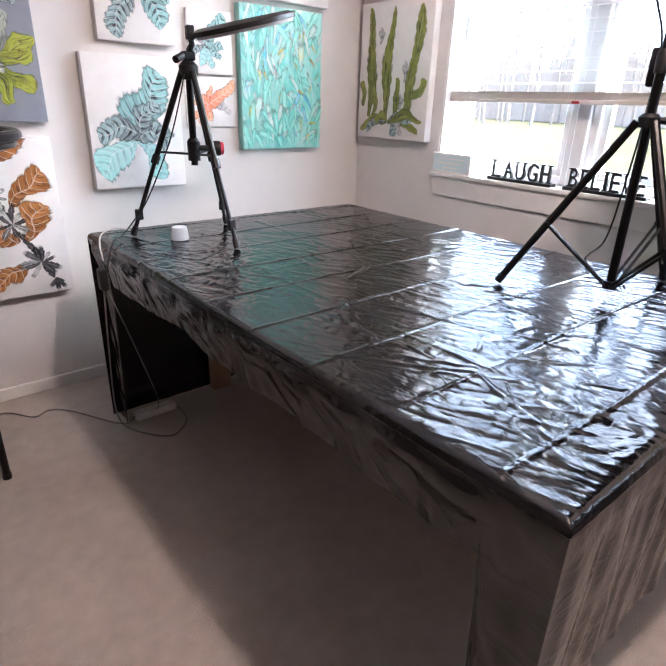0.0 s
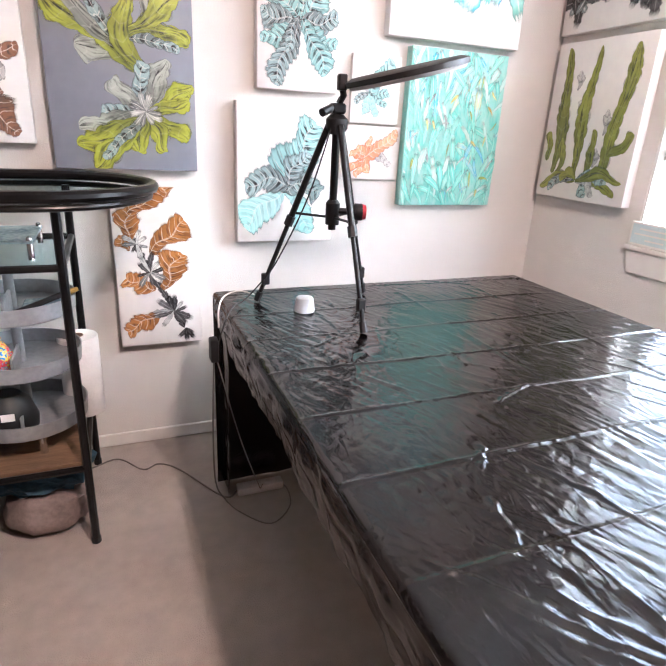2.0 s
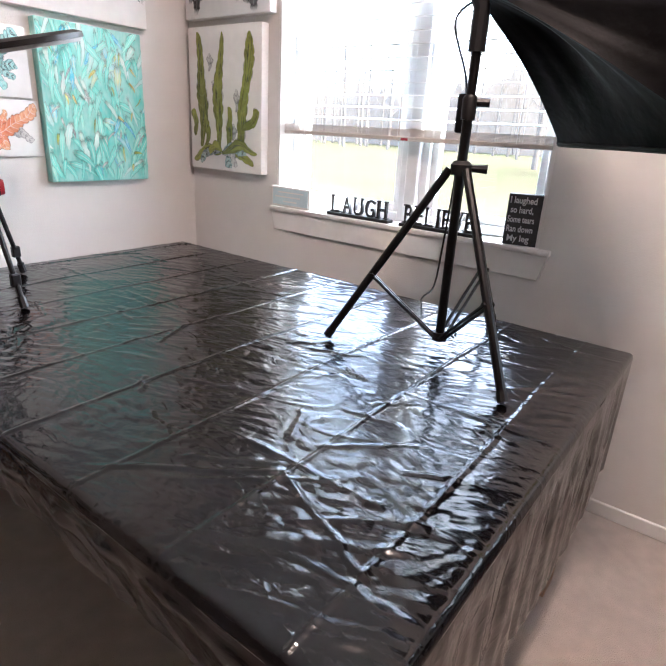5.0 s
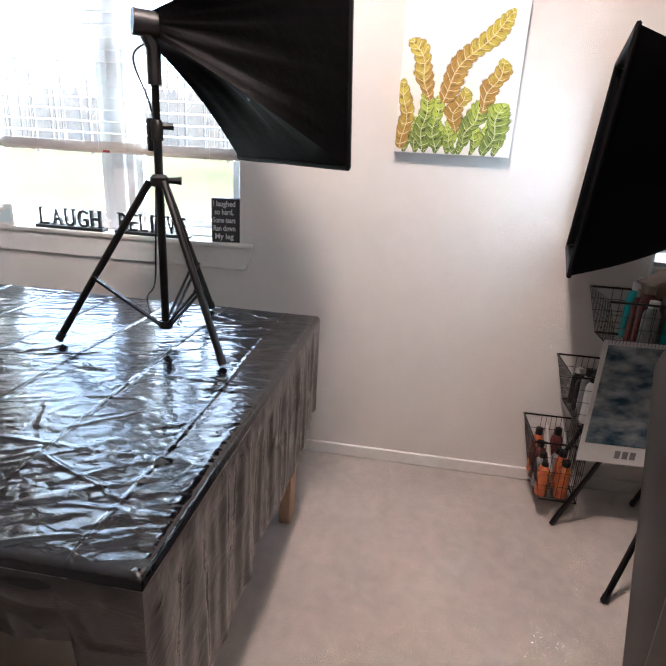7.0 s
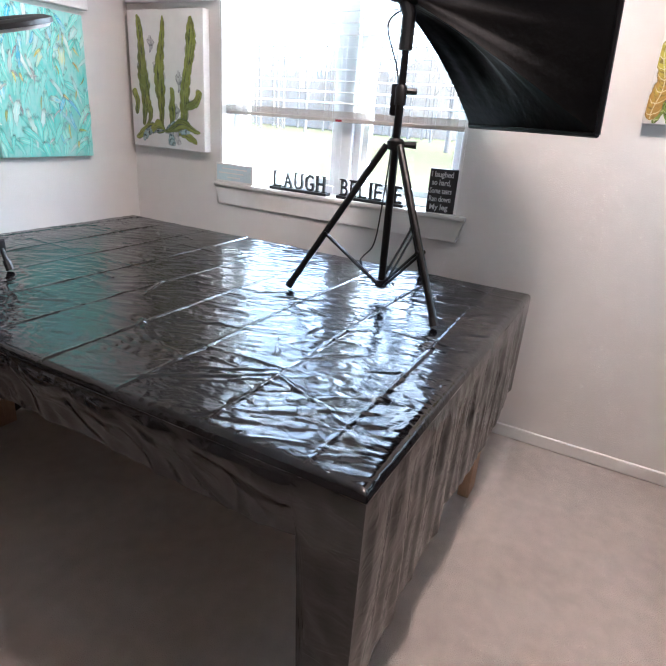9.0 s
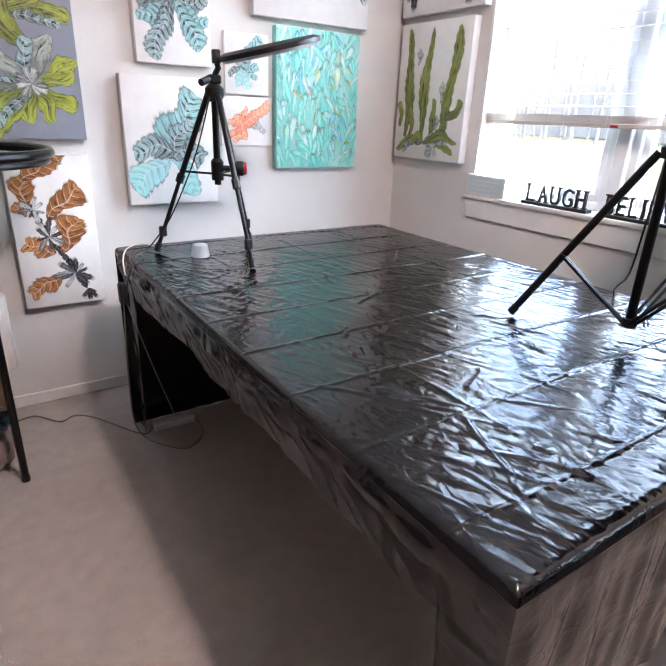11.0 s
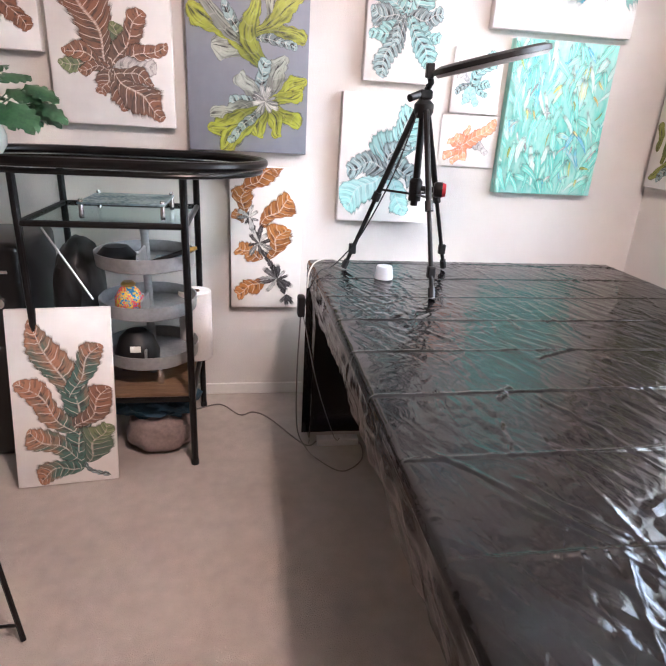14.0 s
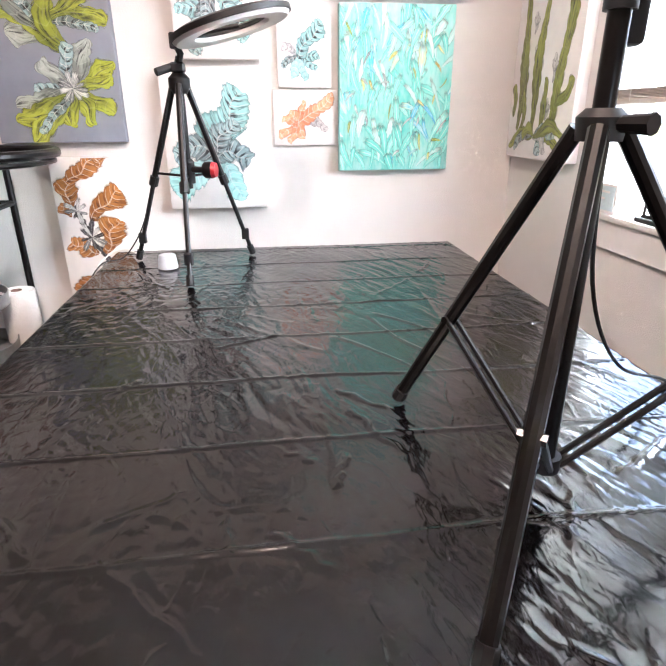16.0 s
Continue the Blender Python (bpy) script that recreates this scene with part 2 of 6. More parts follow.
SIGN_WHITE = material("chalk_white", (0.7, 0.7, 0.69), 0.7, detail=0.15, scale=40)
LETTER = material("letter_black", (0.02, 0.019, 0.019), 0.5, detail=0.4, scale=30)
PALE_BLUE = material("pale_blue", (0.62, 0.74, 0.78), 0.6, detail=0.1, scale=12)
FROST = material("frosted_plastic", (0.8, 0.84, 0.9), 0.35, detail=0.06, scale=30)
FROST.node_tree.nodes["Principled BSDF"].inputs["Transmission Weight"].default_value = 0.55
GLASS = clear("window_glass")
SHELF_GLASS = clear("shelf_glass", (0.8, 0.88, 0.88), weight=0.08)
MARBLE = material("blue_marbled", (0.55, 0.66, 0.7), 0.25, second=(0.12, 0.2, 0.26), scale=9)
OCEAN = material("ocean_print", (0.42, 0.46, 0.48), 0.5, second=(0.012, 0.06, 0.11), scale=11, stretch=(1, 1, 2), fine=False)
BALL = material("poured_paint", (0.6, 0.12, 0.1), 0.2, second=(0.05, 0.22, 0.5), scale=14)
_rp = next(x for x in BALL.node_tree.nodes if x.type == "VALTORGB").color_ramp
_rp.interpolation = "CONSTANT"
for _q, _c in ((0.42, (0.75, 0.6, 0.08)), (0.48, (0.7, 0.08, 0.12)), (0.54, (0.1, 0.45, 0.6)), (0.59, (0.75, 0.3, 0.35))):
    _e = _rp.elements.new(_q)
    _e.color = (*_c, 1)
GOLD = material("gold_paint", (0.5, 0.33, 0.08), 0.35, metal=0.3, detail=0.4, scale=30)
PINK_BAG = material("pink_bag", (0.32, 0.25, 0.235), 0.6, second=(0.2, 0.16, 0.155), scale=8, bump=0.01, bump_scale=20)
NAVY = material("navy_cloth", (0.03, 0.09, 0.15), 0.7, detail=0.5, scale=14, bump=0.01, bump_scale=20)
LEAF_GREEN = material("plant_leaf", (0.045, 0.12, 0.05), 0.4, second=(0.02, 0.06, 0.03), scale=14)
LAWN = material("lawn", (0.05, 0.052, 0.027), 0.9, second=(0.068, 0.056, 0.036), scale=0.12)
# tree colours lightened and warmed: the distance haze is painted into them
BARK_HAZED = material("hazed_bark", (0.36, 0.29, 0.22), 0.9, detail=0.4, scale=3)
FAR_HAZED = material("hazed_woods", (0.46, 0.37, 0.27), 0.95, second=(0.36, 0.28, 0.2), scale=0.35, stretch=(1, 1, 0.6))
CARD = material("brown_card", (0.3, 0.22, 0.18), 0.7, detail=0.25, scale=12)
TEAL_LIQ = material("teal_bottle", (0.03, 0.35, 0.38), 0.25, detail=0.3, scale=20)
RED_LIQ = material("dark_red_bottle", (0.14, 0.04, 0.04), 0.25, detail=0.4, scale=20)
ORANGE_LIQ = material("orange_bottle", (0.5, 0.2, 0.04), 0.3, second=(0.4, 0.06, 0.04), scale=20)
GREY_LIQ = material("grey_bottle", (0.3, 0.3, 0.32), 0.3, detail=0.4, scale=20)

# crumpled black plastic sheeting
for _m in (FABRIC,):
    _m.node_tree.nodes["Principled BSDF"].inputs["Specular IOR Level"].default_value = 0.12
for _m in (LAWN, BARK_HAZED, FAR_HAZED):
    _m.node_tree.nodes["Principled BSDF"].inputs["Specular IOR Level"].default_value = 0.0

SHEET = bpy.data.materials.new("black_plastic_sheet")
SHEET.use_nodes = True
_n, _l = SHEET.node_tree.nodes, SHEET.node_tree.links
_b = _n["Principled BSDF"]
_b.inputs["Base Color"].default_value = (0.0022, 0.0019, 0.0027, 1)
_b.inputs["Roughness"].default_value = 0.24
_b.inputs["IOR"].default_value = 1.62
_co, _mp = _n.new("ShaderNodeTexCoord"), _n.new("ShaderNodeMapping")
_mp.inputs["Scale"].default_value = (1.0, 0.45, 1.0)
_l.new(_co.outputs["Object"], _mp.inputs["Vector"])
_t1, _t2 = _n.new("ShaderNodeTexNoise"), _n.new("ShaderNodeTexNoise")
_t1.inputs["Scale"].default_value, _t1.inputs["Detail"].default_value, _t1.inputs["Distortion"].default_value = 55, 3, 0.6
_t2.inputs["Scale"].default_value, _t2.inputs["Detail"].default_value = 7, 3
_l.new(_mp.outputs["Vector"], _t1.inputs["Vector"])
_l.new(_co.outputs["Object"], _t2.inputs["Vector"])
# fine crinkles: thin ridges where a stretched noise crosses its middle, over soft dents
_cr = _n.new("ShaderNodeTexNoise")
_cr.inputs["Scale"].default_value, _cr.inputs["Detail"].default_value, _cr.inputs["Distortion"].default_value = 16, 2, 0.8
_l.new(_mp.outputs["Vector"], _cr.inputs["Vector"])
_m1, _m2, _m3, _m4 = [_n.new("ShaderNodeMath") for _ in range(4)]
_m1.operation, _m2.operation, _m3.operation, _m4.operation = "SUBTRACT", "ABSOLUTE", "SMOOTH_MIN", "MULTIPLY_ADD"
_m1.inputs[1].default_value = 0.5
_l.new(_cr.outputs["Fac"], _m1.inputs[0])
_l.new(_m1.outputs[0], _m2.inputs[0])
_l.new(_m2.outputs[0], _m3.inputs[0])
_m3.inputs[1].default_value, _m3.inputs[2].default_value = 0.06, 0.02
_l.new(_m3.outputs[0], _m4.inputs[0])
_m4.inputs[1].default_value = -5.0
_l.new(_t1.outputs["Fac"], _m4.inputs[2])
_bp = _n.new("ShaderNodeBump")
_bp.inputs["Strength"].default_value, _bp.inputs["Distance"].default_value = 0.32, 0.003
_l.new(_m4.outputs[0], _bp.inputs["Height"])
_l.new(_bp.outputs["Normal"], _b.inputs["Normal"])
_rr = _n.new("ShaderNodeMapRange")
_rr.inputs["To Min"].default_value, _rr.inputs["To Max"].default_value = 0.09, 0.2
_l.new(_t2.outputs["Fac"], _rr.inputs["Value"])
_l.new(_rr.outputs[0], _b.inputs["Roughness"])


# ---- mesh helpers ----
def thing(name, at, label, category, group="", kind=""):
    ob = new(name)
    ob.location = at
    ob.empty_display_size = 0.05
    bpy.context.view_layer.update()
    return tagged(ob, label, category, group, kind)


def base_of(ob):
    p = Vector((0, 0, 0))
    while ob is not None:
        p = p + ob.location
        ob = ob.parent
    return p


def part(name, bm, mat, parent=None, label="", smooth=True):
    """Links a bmesh, built in world metres, as one mesh object under its thing."""
    me = bpy.data.meshes.new(name)
    if parent is not None:
        bmesh.ops.translate(bm, verts=bm.verts, vec=-base_of(parent))
    bm.normal_update()
    bm.to_mesh(me)
    bm.free()
    for m in (mat if isinstance(mat, (list, tuple)) else [mat]):
        me.materials.append(m)
    if smooth:
        me.polygons.foreach_set("use_smooth", [True] * len(me.polygons))
        me.set_sharp_from_angle(angle=radians(35))
    ob = new(name, me)
    if parent is not None:
        ob.parent = parent
    if label:
        ob["label"] = label
    return ob


def solo(name, bm, mat, label, category, group="", kind="", smooth=True):
    return tagged(part(name, bm, mat, None, "", smooth), label, category, group, kind)


def box(x0, x1, y0, y1, z0, z1, bevel=0.0, bm=None, m=None, seg=1):
    own = bmesh.new()
    r = bmesh.ops.create_cube(own, size=1)
    for v in own.verts:
        v.co = Vector(((x0 + x1) / 2 + v.co.x * (x1 - x0), (y0 + y1) / 2 + v.co.y * (y1 - y0), (z0 + z1) / 2 + v.co.z * (z1 - z0)))
    if bevel:
        bmesh.ops.bevel(own, geom=own.edges[:], offset=bevel, segments=seg, affect="EDGES", profile=0.5)
    if m is not None:
        own.transform(m)
    return own if bm is None else merge(bm, own)


def merge(bm, other):
    me = bpy.data.meshes.new("t")
    other.to_mesh(me)
    other.free()
    bm.from_mesh(me)
    bpy.data.meshes.remove(me)
    return bm


def tube(pts, r, n=8, closed=False, bm=None, r2=None):
    """A round bar swept along points; r2: the radius at its end."""
    bm = bm or bmesh.new()
    pts = [Vector(p) for p in pts]
    rings, up, k = [], None, len(pts)
    for i, p in enumerate(pts):
        a = pts[(i - 1) % k] if (closed or i > 0) else p
        b = pts[(i + 1) % k] if (closed or i < k - 1) else p
        d = (b - a).normalized()
        if up is None:
            up = d.orthogonal().normalized()
        up = (up - d * up.dot(d)).normalized()
        s = d.cross(up)
        rad = r if r2 is None else r + (r2 - r) * i / (k - 1)
        rings.append([bm.verts.new(p + rad * (up * math.cos(2 * math.pi * j / n) + s * math.sin(2 * math.pi * j / n))) for j in range(n)])
    for i in range(k if closed else k - 1):
        a, b = rings[i], rings[(i + 1) % k]
        for j in range(n):
            bm.faces.new((a[j], a[(j + 1) % n], b[(j + 1) % n], b[j]))
    if not closed:
        bm.faces.new(rings[0][::-1])
        bm.faces.new(rings[-1])
    return bm


def bend(pts, steps=8):
    """A smooth line through the points."""
    P = [Vector(p) for p in pts]
    P = [P[0] * 2 - P[1]] + P + [P[-1] * 2 - P[-2]]
    out = []
    for i in range(1, len(P) - 2):
        a, b, c, d = P[i - 1:i + 3]
        for s in range(steps):
            t = s / steps
            out.append(0.5 * ((2 * b) + (c - a) * t + (2 * a - 5 * b + 4 * c - d) * t * t + (3 * b - a - 3 * c + d) * t ** 3))
    return out + [P[-2]]


def lathe(profile, at=(0, 0, 0), n=24, bm=None, m=None, a0=0.0, a1=2 * math.pi):
    """A turned body from (radius, height) pairs."""
    own = bmesh.new()
    full = abs(a1 - a0 - 2 * math.pi) < 1e-6
    cols = []
    for i in range(n if full else n + 1):
        a = a0 + (a1 - a0) * i / n
        cols.append([own.verts.new((r * math.cos(a), r * math.sin(a), z)) for r, z in profile])
    for i in range(n):
        p, q = cols[i], cols[(i + 1) % len(cols)]
        for j in range(len(profile) - 1):
            own.faces.new((p[j], q[j], q[j + 1], p[j + 1]))
    bmesh.ops.remove_doubles(own, verts=own.verts, dist=1e-6)
    own.transform(Matrix.Translation(at) if m is None else m)
    bmesh.ops.recalc_face_normals(own, faces=own.faces)
    return own if bm is None else merge(bm, own)


def grid(fn, nu, nv):
    """A sheet from fn(u, v) with u and v from 0 to 1."""
    bm = bmesh.new()
    rows = [[bm.verts.new(fn(i / nu, j / nv)) for i in range(nu + 1)] for j in range(nv + 1)]
    for j in range(nv):
        for i in range(nu):
            bm.faces.new((rows[j][i], rows[j][i + 1], rows[j + 1][i + 1], rows[j + 1][i]))
    return bm


def thicken(bm, d):
    bmesh.ops.solidify(bm, geom=bm.faces[:], thickness=d)
    return bm


# ---- the room ----
XE, YN, XW, YS, TOP = 2.195, 2.458, -1.7, -2.9, 2.62
W1 = (0.66, 1.872)
W2 = (-2.10, -0.87)
SILL, HEAD = 0.897, 2.32
solo("floor", box(XW, XE, YS, YN, -0.12, 0.0), CARPET, "mottled beige cut-pile carpet on the floor", "carpet", kind="structure", smooth=False)
solo("ceiling", box(XW - 0.15, XE + 0.16, YS - 0.15, YN + 0.15, TOP, TOP + 0.12), CEIL, "plain white painted ceiling", "ceiling", kind="structure", smooth=False)
solo("wall_north", box(XW - 0.15, XE + 0.16, YN, YN + 0.15, -0.12, TOP), WALL, "pale greige painted wall hung with paintings", "wall", kind="structure", smooth=False)
# closing walls out of view, their dark tone added to hold back light
solo("wall_west", box(XW - 0.15, XW, YS, YN, -0.12, TOP), WALL_DIMMED, "plain wall out of view, darkened to dim its bounce", "wall", kind="structure", smooth=False)
solo("wall_south", box(XW - 0.15, XE + 0.16, YS - 0.15, YS, -0.12, TOP), WALL_DIMMED, "plain wall out of view, darkened to dim its bounce", "wall", kind="structure", smooth=False)
bm = bmesh.new()
for a, b, c, d in ((YS, YN, -0.12, SILL - 0.02), (YS, YN, HEAD, TOP), (W1[1], YN, SILL - 0.02, HEAD), (W2[1], W1[0], SILL - 0.02, HEAD), (YS, W2[0], SILL - 0.02, HEAD)):
    box(XE, XE + 0.16, a, b, c, d, bm=bm)
solo("wall_east", bm, WALL, "pale greige painted wall with two windows", "wall", kind="structure", smooth=False)
base = thing("baseboard", (0, YN, 0), "low white painted baseboard along the walls", "baseboard", kind="structure")
part("board", box(XW, XE, YN - 0.013, YN - 0.0005, 0.001, 0.055, 0.003), TRIM, base)
part("board", box(XE - 0.013, XE - 0.0005, YS, YN - 0.014, 0.001, 0.055, 0.003), TRIM, base)


def window(name, y0, y1, label, blind_bottom, tilt):
    w = thing(name, (XE, (y0 + y1) / 2, SILL), label, "window", kind="structure")
    xg = XE + 0.115
    # lining of the opening
    bm = bmesh.new()
    box(XE + 0.001, XE + 0.16, y0 + 0.0005, y0 + 0.012, SILL, HEAD - 0.001, bm=bm)
    box(XE + 0.001, XE + 0.16, y1 - 0.012, y1 - 0.0005, SILL, HEAD - 0.001, bm=bm)
    box(XE + 0.001, XE + 0.16, y0 + 0.012, y1 - 0.012, HEAD - 0.014, HEAD - 0.001, bm=bm)
    part("jamb_lining", bm, TRIM, w, smooth=False)
    mid = (y0 + y1) / 2 - 0.045
    part("mullion", box(xg - 0.04, xg + 0.035, mid - 0.028, mid + 0.028, SILL, HEAD - 0.015, 0.004), VINYL, w)
    for a, b in ((y0 + 0.013, mid - 0.029), (mid + 0.029, y1 - 0.013)):
        bm = bmesh.new()
        for k, (inset, dep) in enumerate(((0.0, 0.0), (0.034, 0.016))):
            t = 0.034 if k == 0 else 0.03
            p, q, lo, hi = a + inset, b - inset, SILL + 0.002 + inset, HEAD - 0.016 - inset
            x0, x1 = xg - 0.022 + dep, xg + 0.03
            box(x0, x1, p, p + t, lo, hi, 0.003, bm)
            box(x0, x1, q - t, q, lo, hi, 0.003, bm)
            box(x0, x1, p + t, q - t, lo, lo + t, 0.003, bm)
            box(x0, x1, p + t, q - t, hi - t, hi, 0.003, bm)
        box(xg - 0.006, xg + 0.03, a + 0.064, b - 0.064, 1.585, 1.625, 0.003, bm)
        part("window_frame", bm, VINYL, w)
        pane = part("pane", grid(lambda u, v, a=a, b=b: (xg + 0.01, b - 0.06 - u * (b - a - 0.12), SILL + 0.06 + v * (HEAD - SILL - 0.13)), 1, 1), GLASS, w, "clear glass", smooth=False)
        pane.visible_shadow = False
    # stool and apron
    part("window_sill", box(XE - 0.022, XE + 0.15, y0 - 0.045, y1 + 0.028, SILL - 0.02, SILL, 0.005, seg=2), TRIM, w)
    bm = bmesh.new()
    vs = [bm.verts.new((x, y, z)) for x in (XE - 0.012, XE - 0.001) for y, z in ((y0 - 0.018, 0.79), (y1 + 0.001, 0.79), (y1 + 0.024, SILL - 0.0205), (y0 - 0.04, SILL - 0.0205))]
    bm.faces.new(vs[3::-1])
    bm.faces.new(vs[4:])
    for i in range(4):
        bm.faces.new((vs[i], vs[(i + 1) % 4], vs[4 + (i + 1) % 4], vs[4 + i]))
    bmesh.ops.recalc_face_normals(bm, faces=bm.faces)
    bmesh.ops.bevel(bm, geom=bm.edges[:], offset=0.002, segments=1, affect="EDGES")
    part("apron", bm, TRIM, w)
    # blind
    bl = thing("window_blind", (XE + 0.045, (y0 + y1) / 2, HEAD - 0.02), "white slatted window blind, " + ("half raised" if blind_bottom > 1.1 else "fully lowered"), "blind", group="window blinds")
    xb, ya, yb = XE + 0.045, y0 + 0.02, y1 - 0.02
    part("headrail", box(xb - 0.028, xb + 0.028, ya, yb, HEAD - 0.07, HEAD - 0.016, 0.003), SLAT, bl)
    part("bottom_rail", box(xb - 0.026, xb + 0.026, ya, yb, blind_bottom, blind_bottom + 0.017, 0.003), RAIL_BACKLIT, bl)
    z, first = blind_bottom + 0.018, None
    if blind_bottom > 1.1:
        for k in range(7):
            # stacked slats take the rail's tone, with the backlit shade in it
            part("slat", box(xb - 0.025, xb + 0.025, ya, yb, z, z + 0.0026, 0.001), RAIL_BACKLIT, bl)
            z += 0.0038
        part("bracket", box(xb - 0.0285, xb - 0.0265, 1.22, 1.25, blind_bottom + 0.002, blind_bottom + 0.011), RED_KNOB, bl, "small red tab")
        z += 0.03
    step = 0.0435
    data = None
    while z < HEAD - 0.085:
        if data is None:
            bmr = box(-0.025, 0.025, ya, yb, -0.0014, 0.0014, 0.001)
            ob = part("slat", bmr, SLAT, None)
            data = ob.data
        else:
            ob = new("slat", data)
        ob.parent = bl
        ob.location = (0, -bl.location.y, z - bl.location.z)
        ob.rotation_euler = (0, radians(tilt), 0)
        z += step
    for y in (ya + 0.12, (ya + yb) / 2, yb - 0.12):
        for dx in (-0.028, 0.028):
            part("ladder_cord", tube([(xb + dx, y, blind_bottom + 0.01), (xb + dx, y, HEAD - 0.06)], 0.0009, 5), SLAT, bl)
    return w


window("window_1", *W1, "white double window with a half raised blind", 1.212, -6)
window("window_2", *W2, "white double window with a lowered blind", 0.915, 48)

# ---- outside ----
solo("ground", box(XE + 0.4, 400, -300, 300, -1.2, -0.6), LAWN, "pale dry winter lawn stretching to the woods", "lawn", kind="structure", smooth=False)
rng = random.Random(5)
bm = bmesh.new()
for i in range(150):
    x, y = rng.uniform(56, 77), rng.uniform(-60, 90)
    h, lean = rng.uniform(8, 17), rng.uniform(-0.6, 0.6)
    tube([(x, y, -0.6), (x + lean * 0.3, y + lean * 0.5, h * 0.5), (x, y + lean, h)], rng.uniform(0.09, 0.2), 5, bm=bm, r2=0.03)
    for b in range(10):
        z = h * rng.uniform(0.35, 0.95)
        a = rng.uniform(0, 6.28)
        q = rng.uniform(0.8, 2.2)
        tube([(x, y + lean * z / h, z), (x + q * math.cos(a), y + lean * z / h + q * math.sin(a), z + q * 0.8)], 0.035, 4, bm=bm, r2=0.01)
for i in range(26):
    x = rng.uniform(26, 48)
    y = x * rng.uniform(0.12, 0.34)
    h = rng.uniform(7, 12)
    tube([(x, y, -0.6), (x, y + rng.uniform(-0.3, 0.3), h * 0.4), (x, y + rng.uniform(-0.8, 0.8), h)], rng.uniform(0.1, 0.22), 7, bm=bm, r2=0.04)
    for b in range(14):
        z, a, q = h * rng.uniform(0.2, 0.95), rng.uniform(0, 6.28), rng.uniform(0.7, 2.4)
        tube([(x, y, z), (x + q * 0.5 * math.cos(a), y + q * 0.5 * math.sin(a), z + q * 0.3), (x + q * math.cos(a), y + q * math.sin(a), z + q * 0.9)], 0.04, 4, bm=bm, r2=0.01)
solo("bare_woods", bm, BARK_HAZED, "far line of bare leafless trees beyond the lawn", "woods", kind="stuff")
# strip of far woods; its haze is only the pale colour
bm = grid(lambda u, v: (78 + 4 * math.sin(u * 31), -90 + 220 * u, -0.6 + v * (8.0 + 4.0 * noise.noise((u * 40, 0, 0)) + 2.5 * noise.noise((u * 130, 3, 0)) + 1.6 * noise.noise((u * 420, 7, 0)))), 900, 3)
solo("backdrop", bm, FAR_HAZED, "grey-brown far woods, haze put into their pale colour", "backdrop", kind="structure")

# ---- ceiling lamp ----
LX, LY = 0.93, 0.08
cl = thing("ceiling_light", (LX, LY, TOP), "round ceiling light with a small warm frosted globe", "ceiling light")
part("base_plate", lathe([(0, TOP - 0.001), (0.13, TOP - 0.001), (0.13, TOP - 0.025), (0, TOP - 0.025)], (LX, LY, 0), 32), WHITE_GLAZE, cl)
WARM = glow("warm_dome", (1.0, 0.63, 0.46), 9.0)
part("dome", lathe([(0.05, TOP - 0.026), (0.085, TOP - 0.05), (0.095, TOP - 0.085), (0.08, TOP - 0.12), (0.04, TOP - 0.145), (0, TOP - 0.152)], (LX, LY, 0), 32), WARM, cl, "lit frosted globe")

# ---- the table and its sheet ----
TX0, TX1, TY0, TY1, TZ = 0.597, 1.815, 0.262, 2.076, 0.745
tb = thing("work_table", (1.2, 1.17, 0), "large plain wooden work table hidden under black plastic", "table")
part("tabletop", box(TX0 + 0.015, TX1 - 0.015, TY0 + 0.015, TY1 - 0.015, TZ - 0.03, TZ - 0.008, 0.002), WOOD, tb)
part("frame_rail", box(TX0 + 0.07, TX1 - 0.07, TY0 + 0.06, TY0 + 0.08, TZ - 0.11, TZ - 0.031, 0.002), WOOD, tb)
part("frame_rail", box(TX0 + 0.07, TX1 - 0.07, TY1 - 0.085, TY1 - 0.065, TZ - 0.11, TZ - 0.031, 0.002), WOOD, tb)
for x, y in ((TX0 + 0.03, TY0 + 0.05), (TX1 - 0.14, TY0 + 0.05), (TX0 + 0.42, TY1 - 0.058), (TX1 - 0.14, TY1 - 0.058)):
    part("leg", box(x, x + 0.088, y + 0.001, y + 0.04, 0.0, TZ - 0.031, 0.003), WOOD, tb)


_rd = random.Random(21)
DIAGONALS = [(0.65, 0.81, 0.83, 0.576, 0.0026), (0.83, 0.576, 0.74, 0.36, 0.002)]
for _ in range(46):
    _a, _q = (_rd.uniform(0.65, 1.75), _rd.uniform(0.3, 2.0)), (_rd.gauss(0.0, 0.07), _rd.choice((-1, 1)) * _rd.uniform(0.05, 0.16))
    DIAGONALS.append((*_a, _a[0] + _q[0], _a[1] + _q[1], _rd.uniform(0.001, 0.003)))


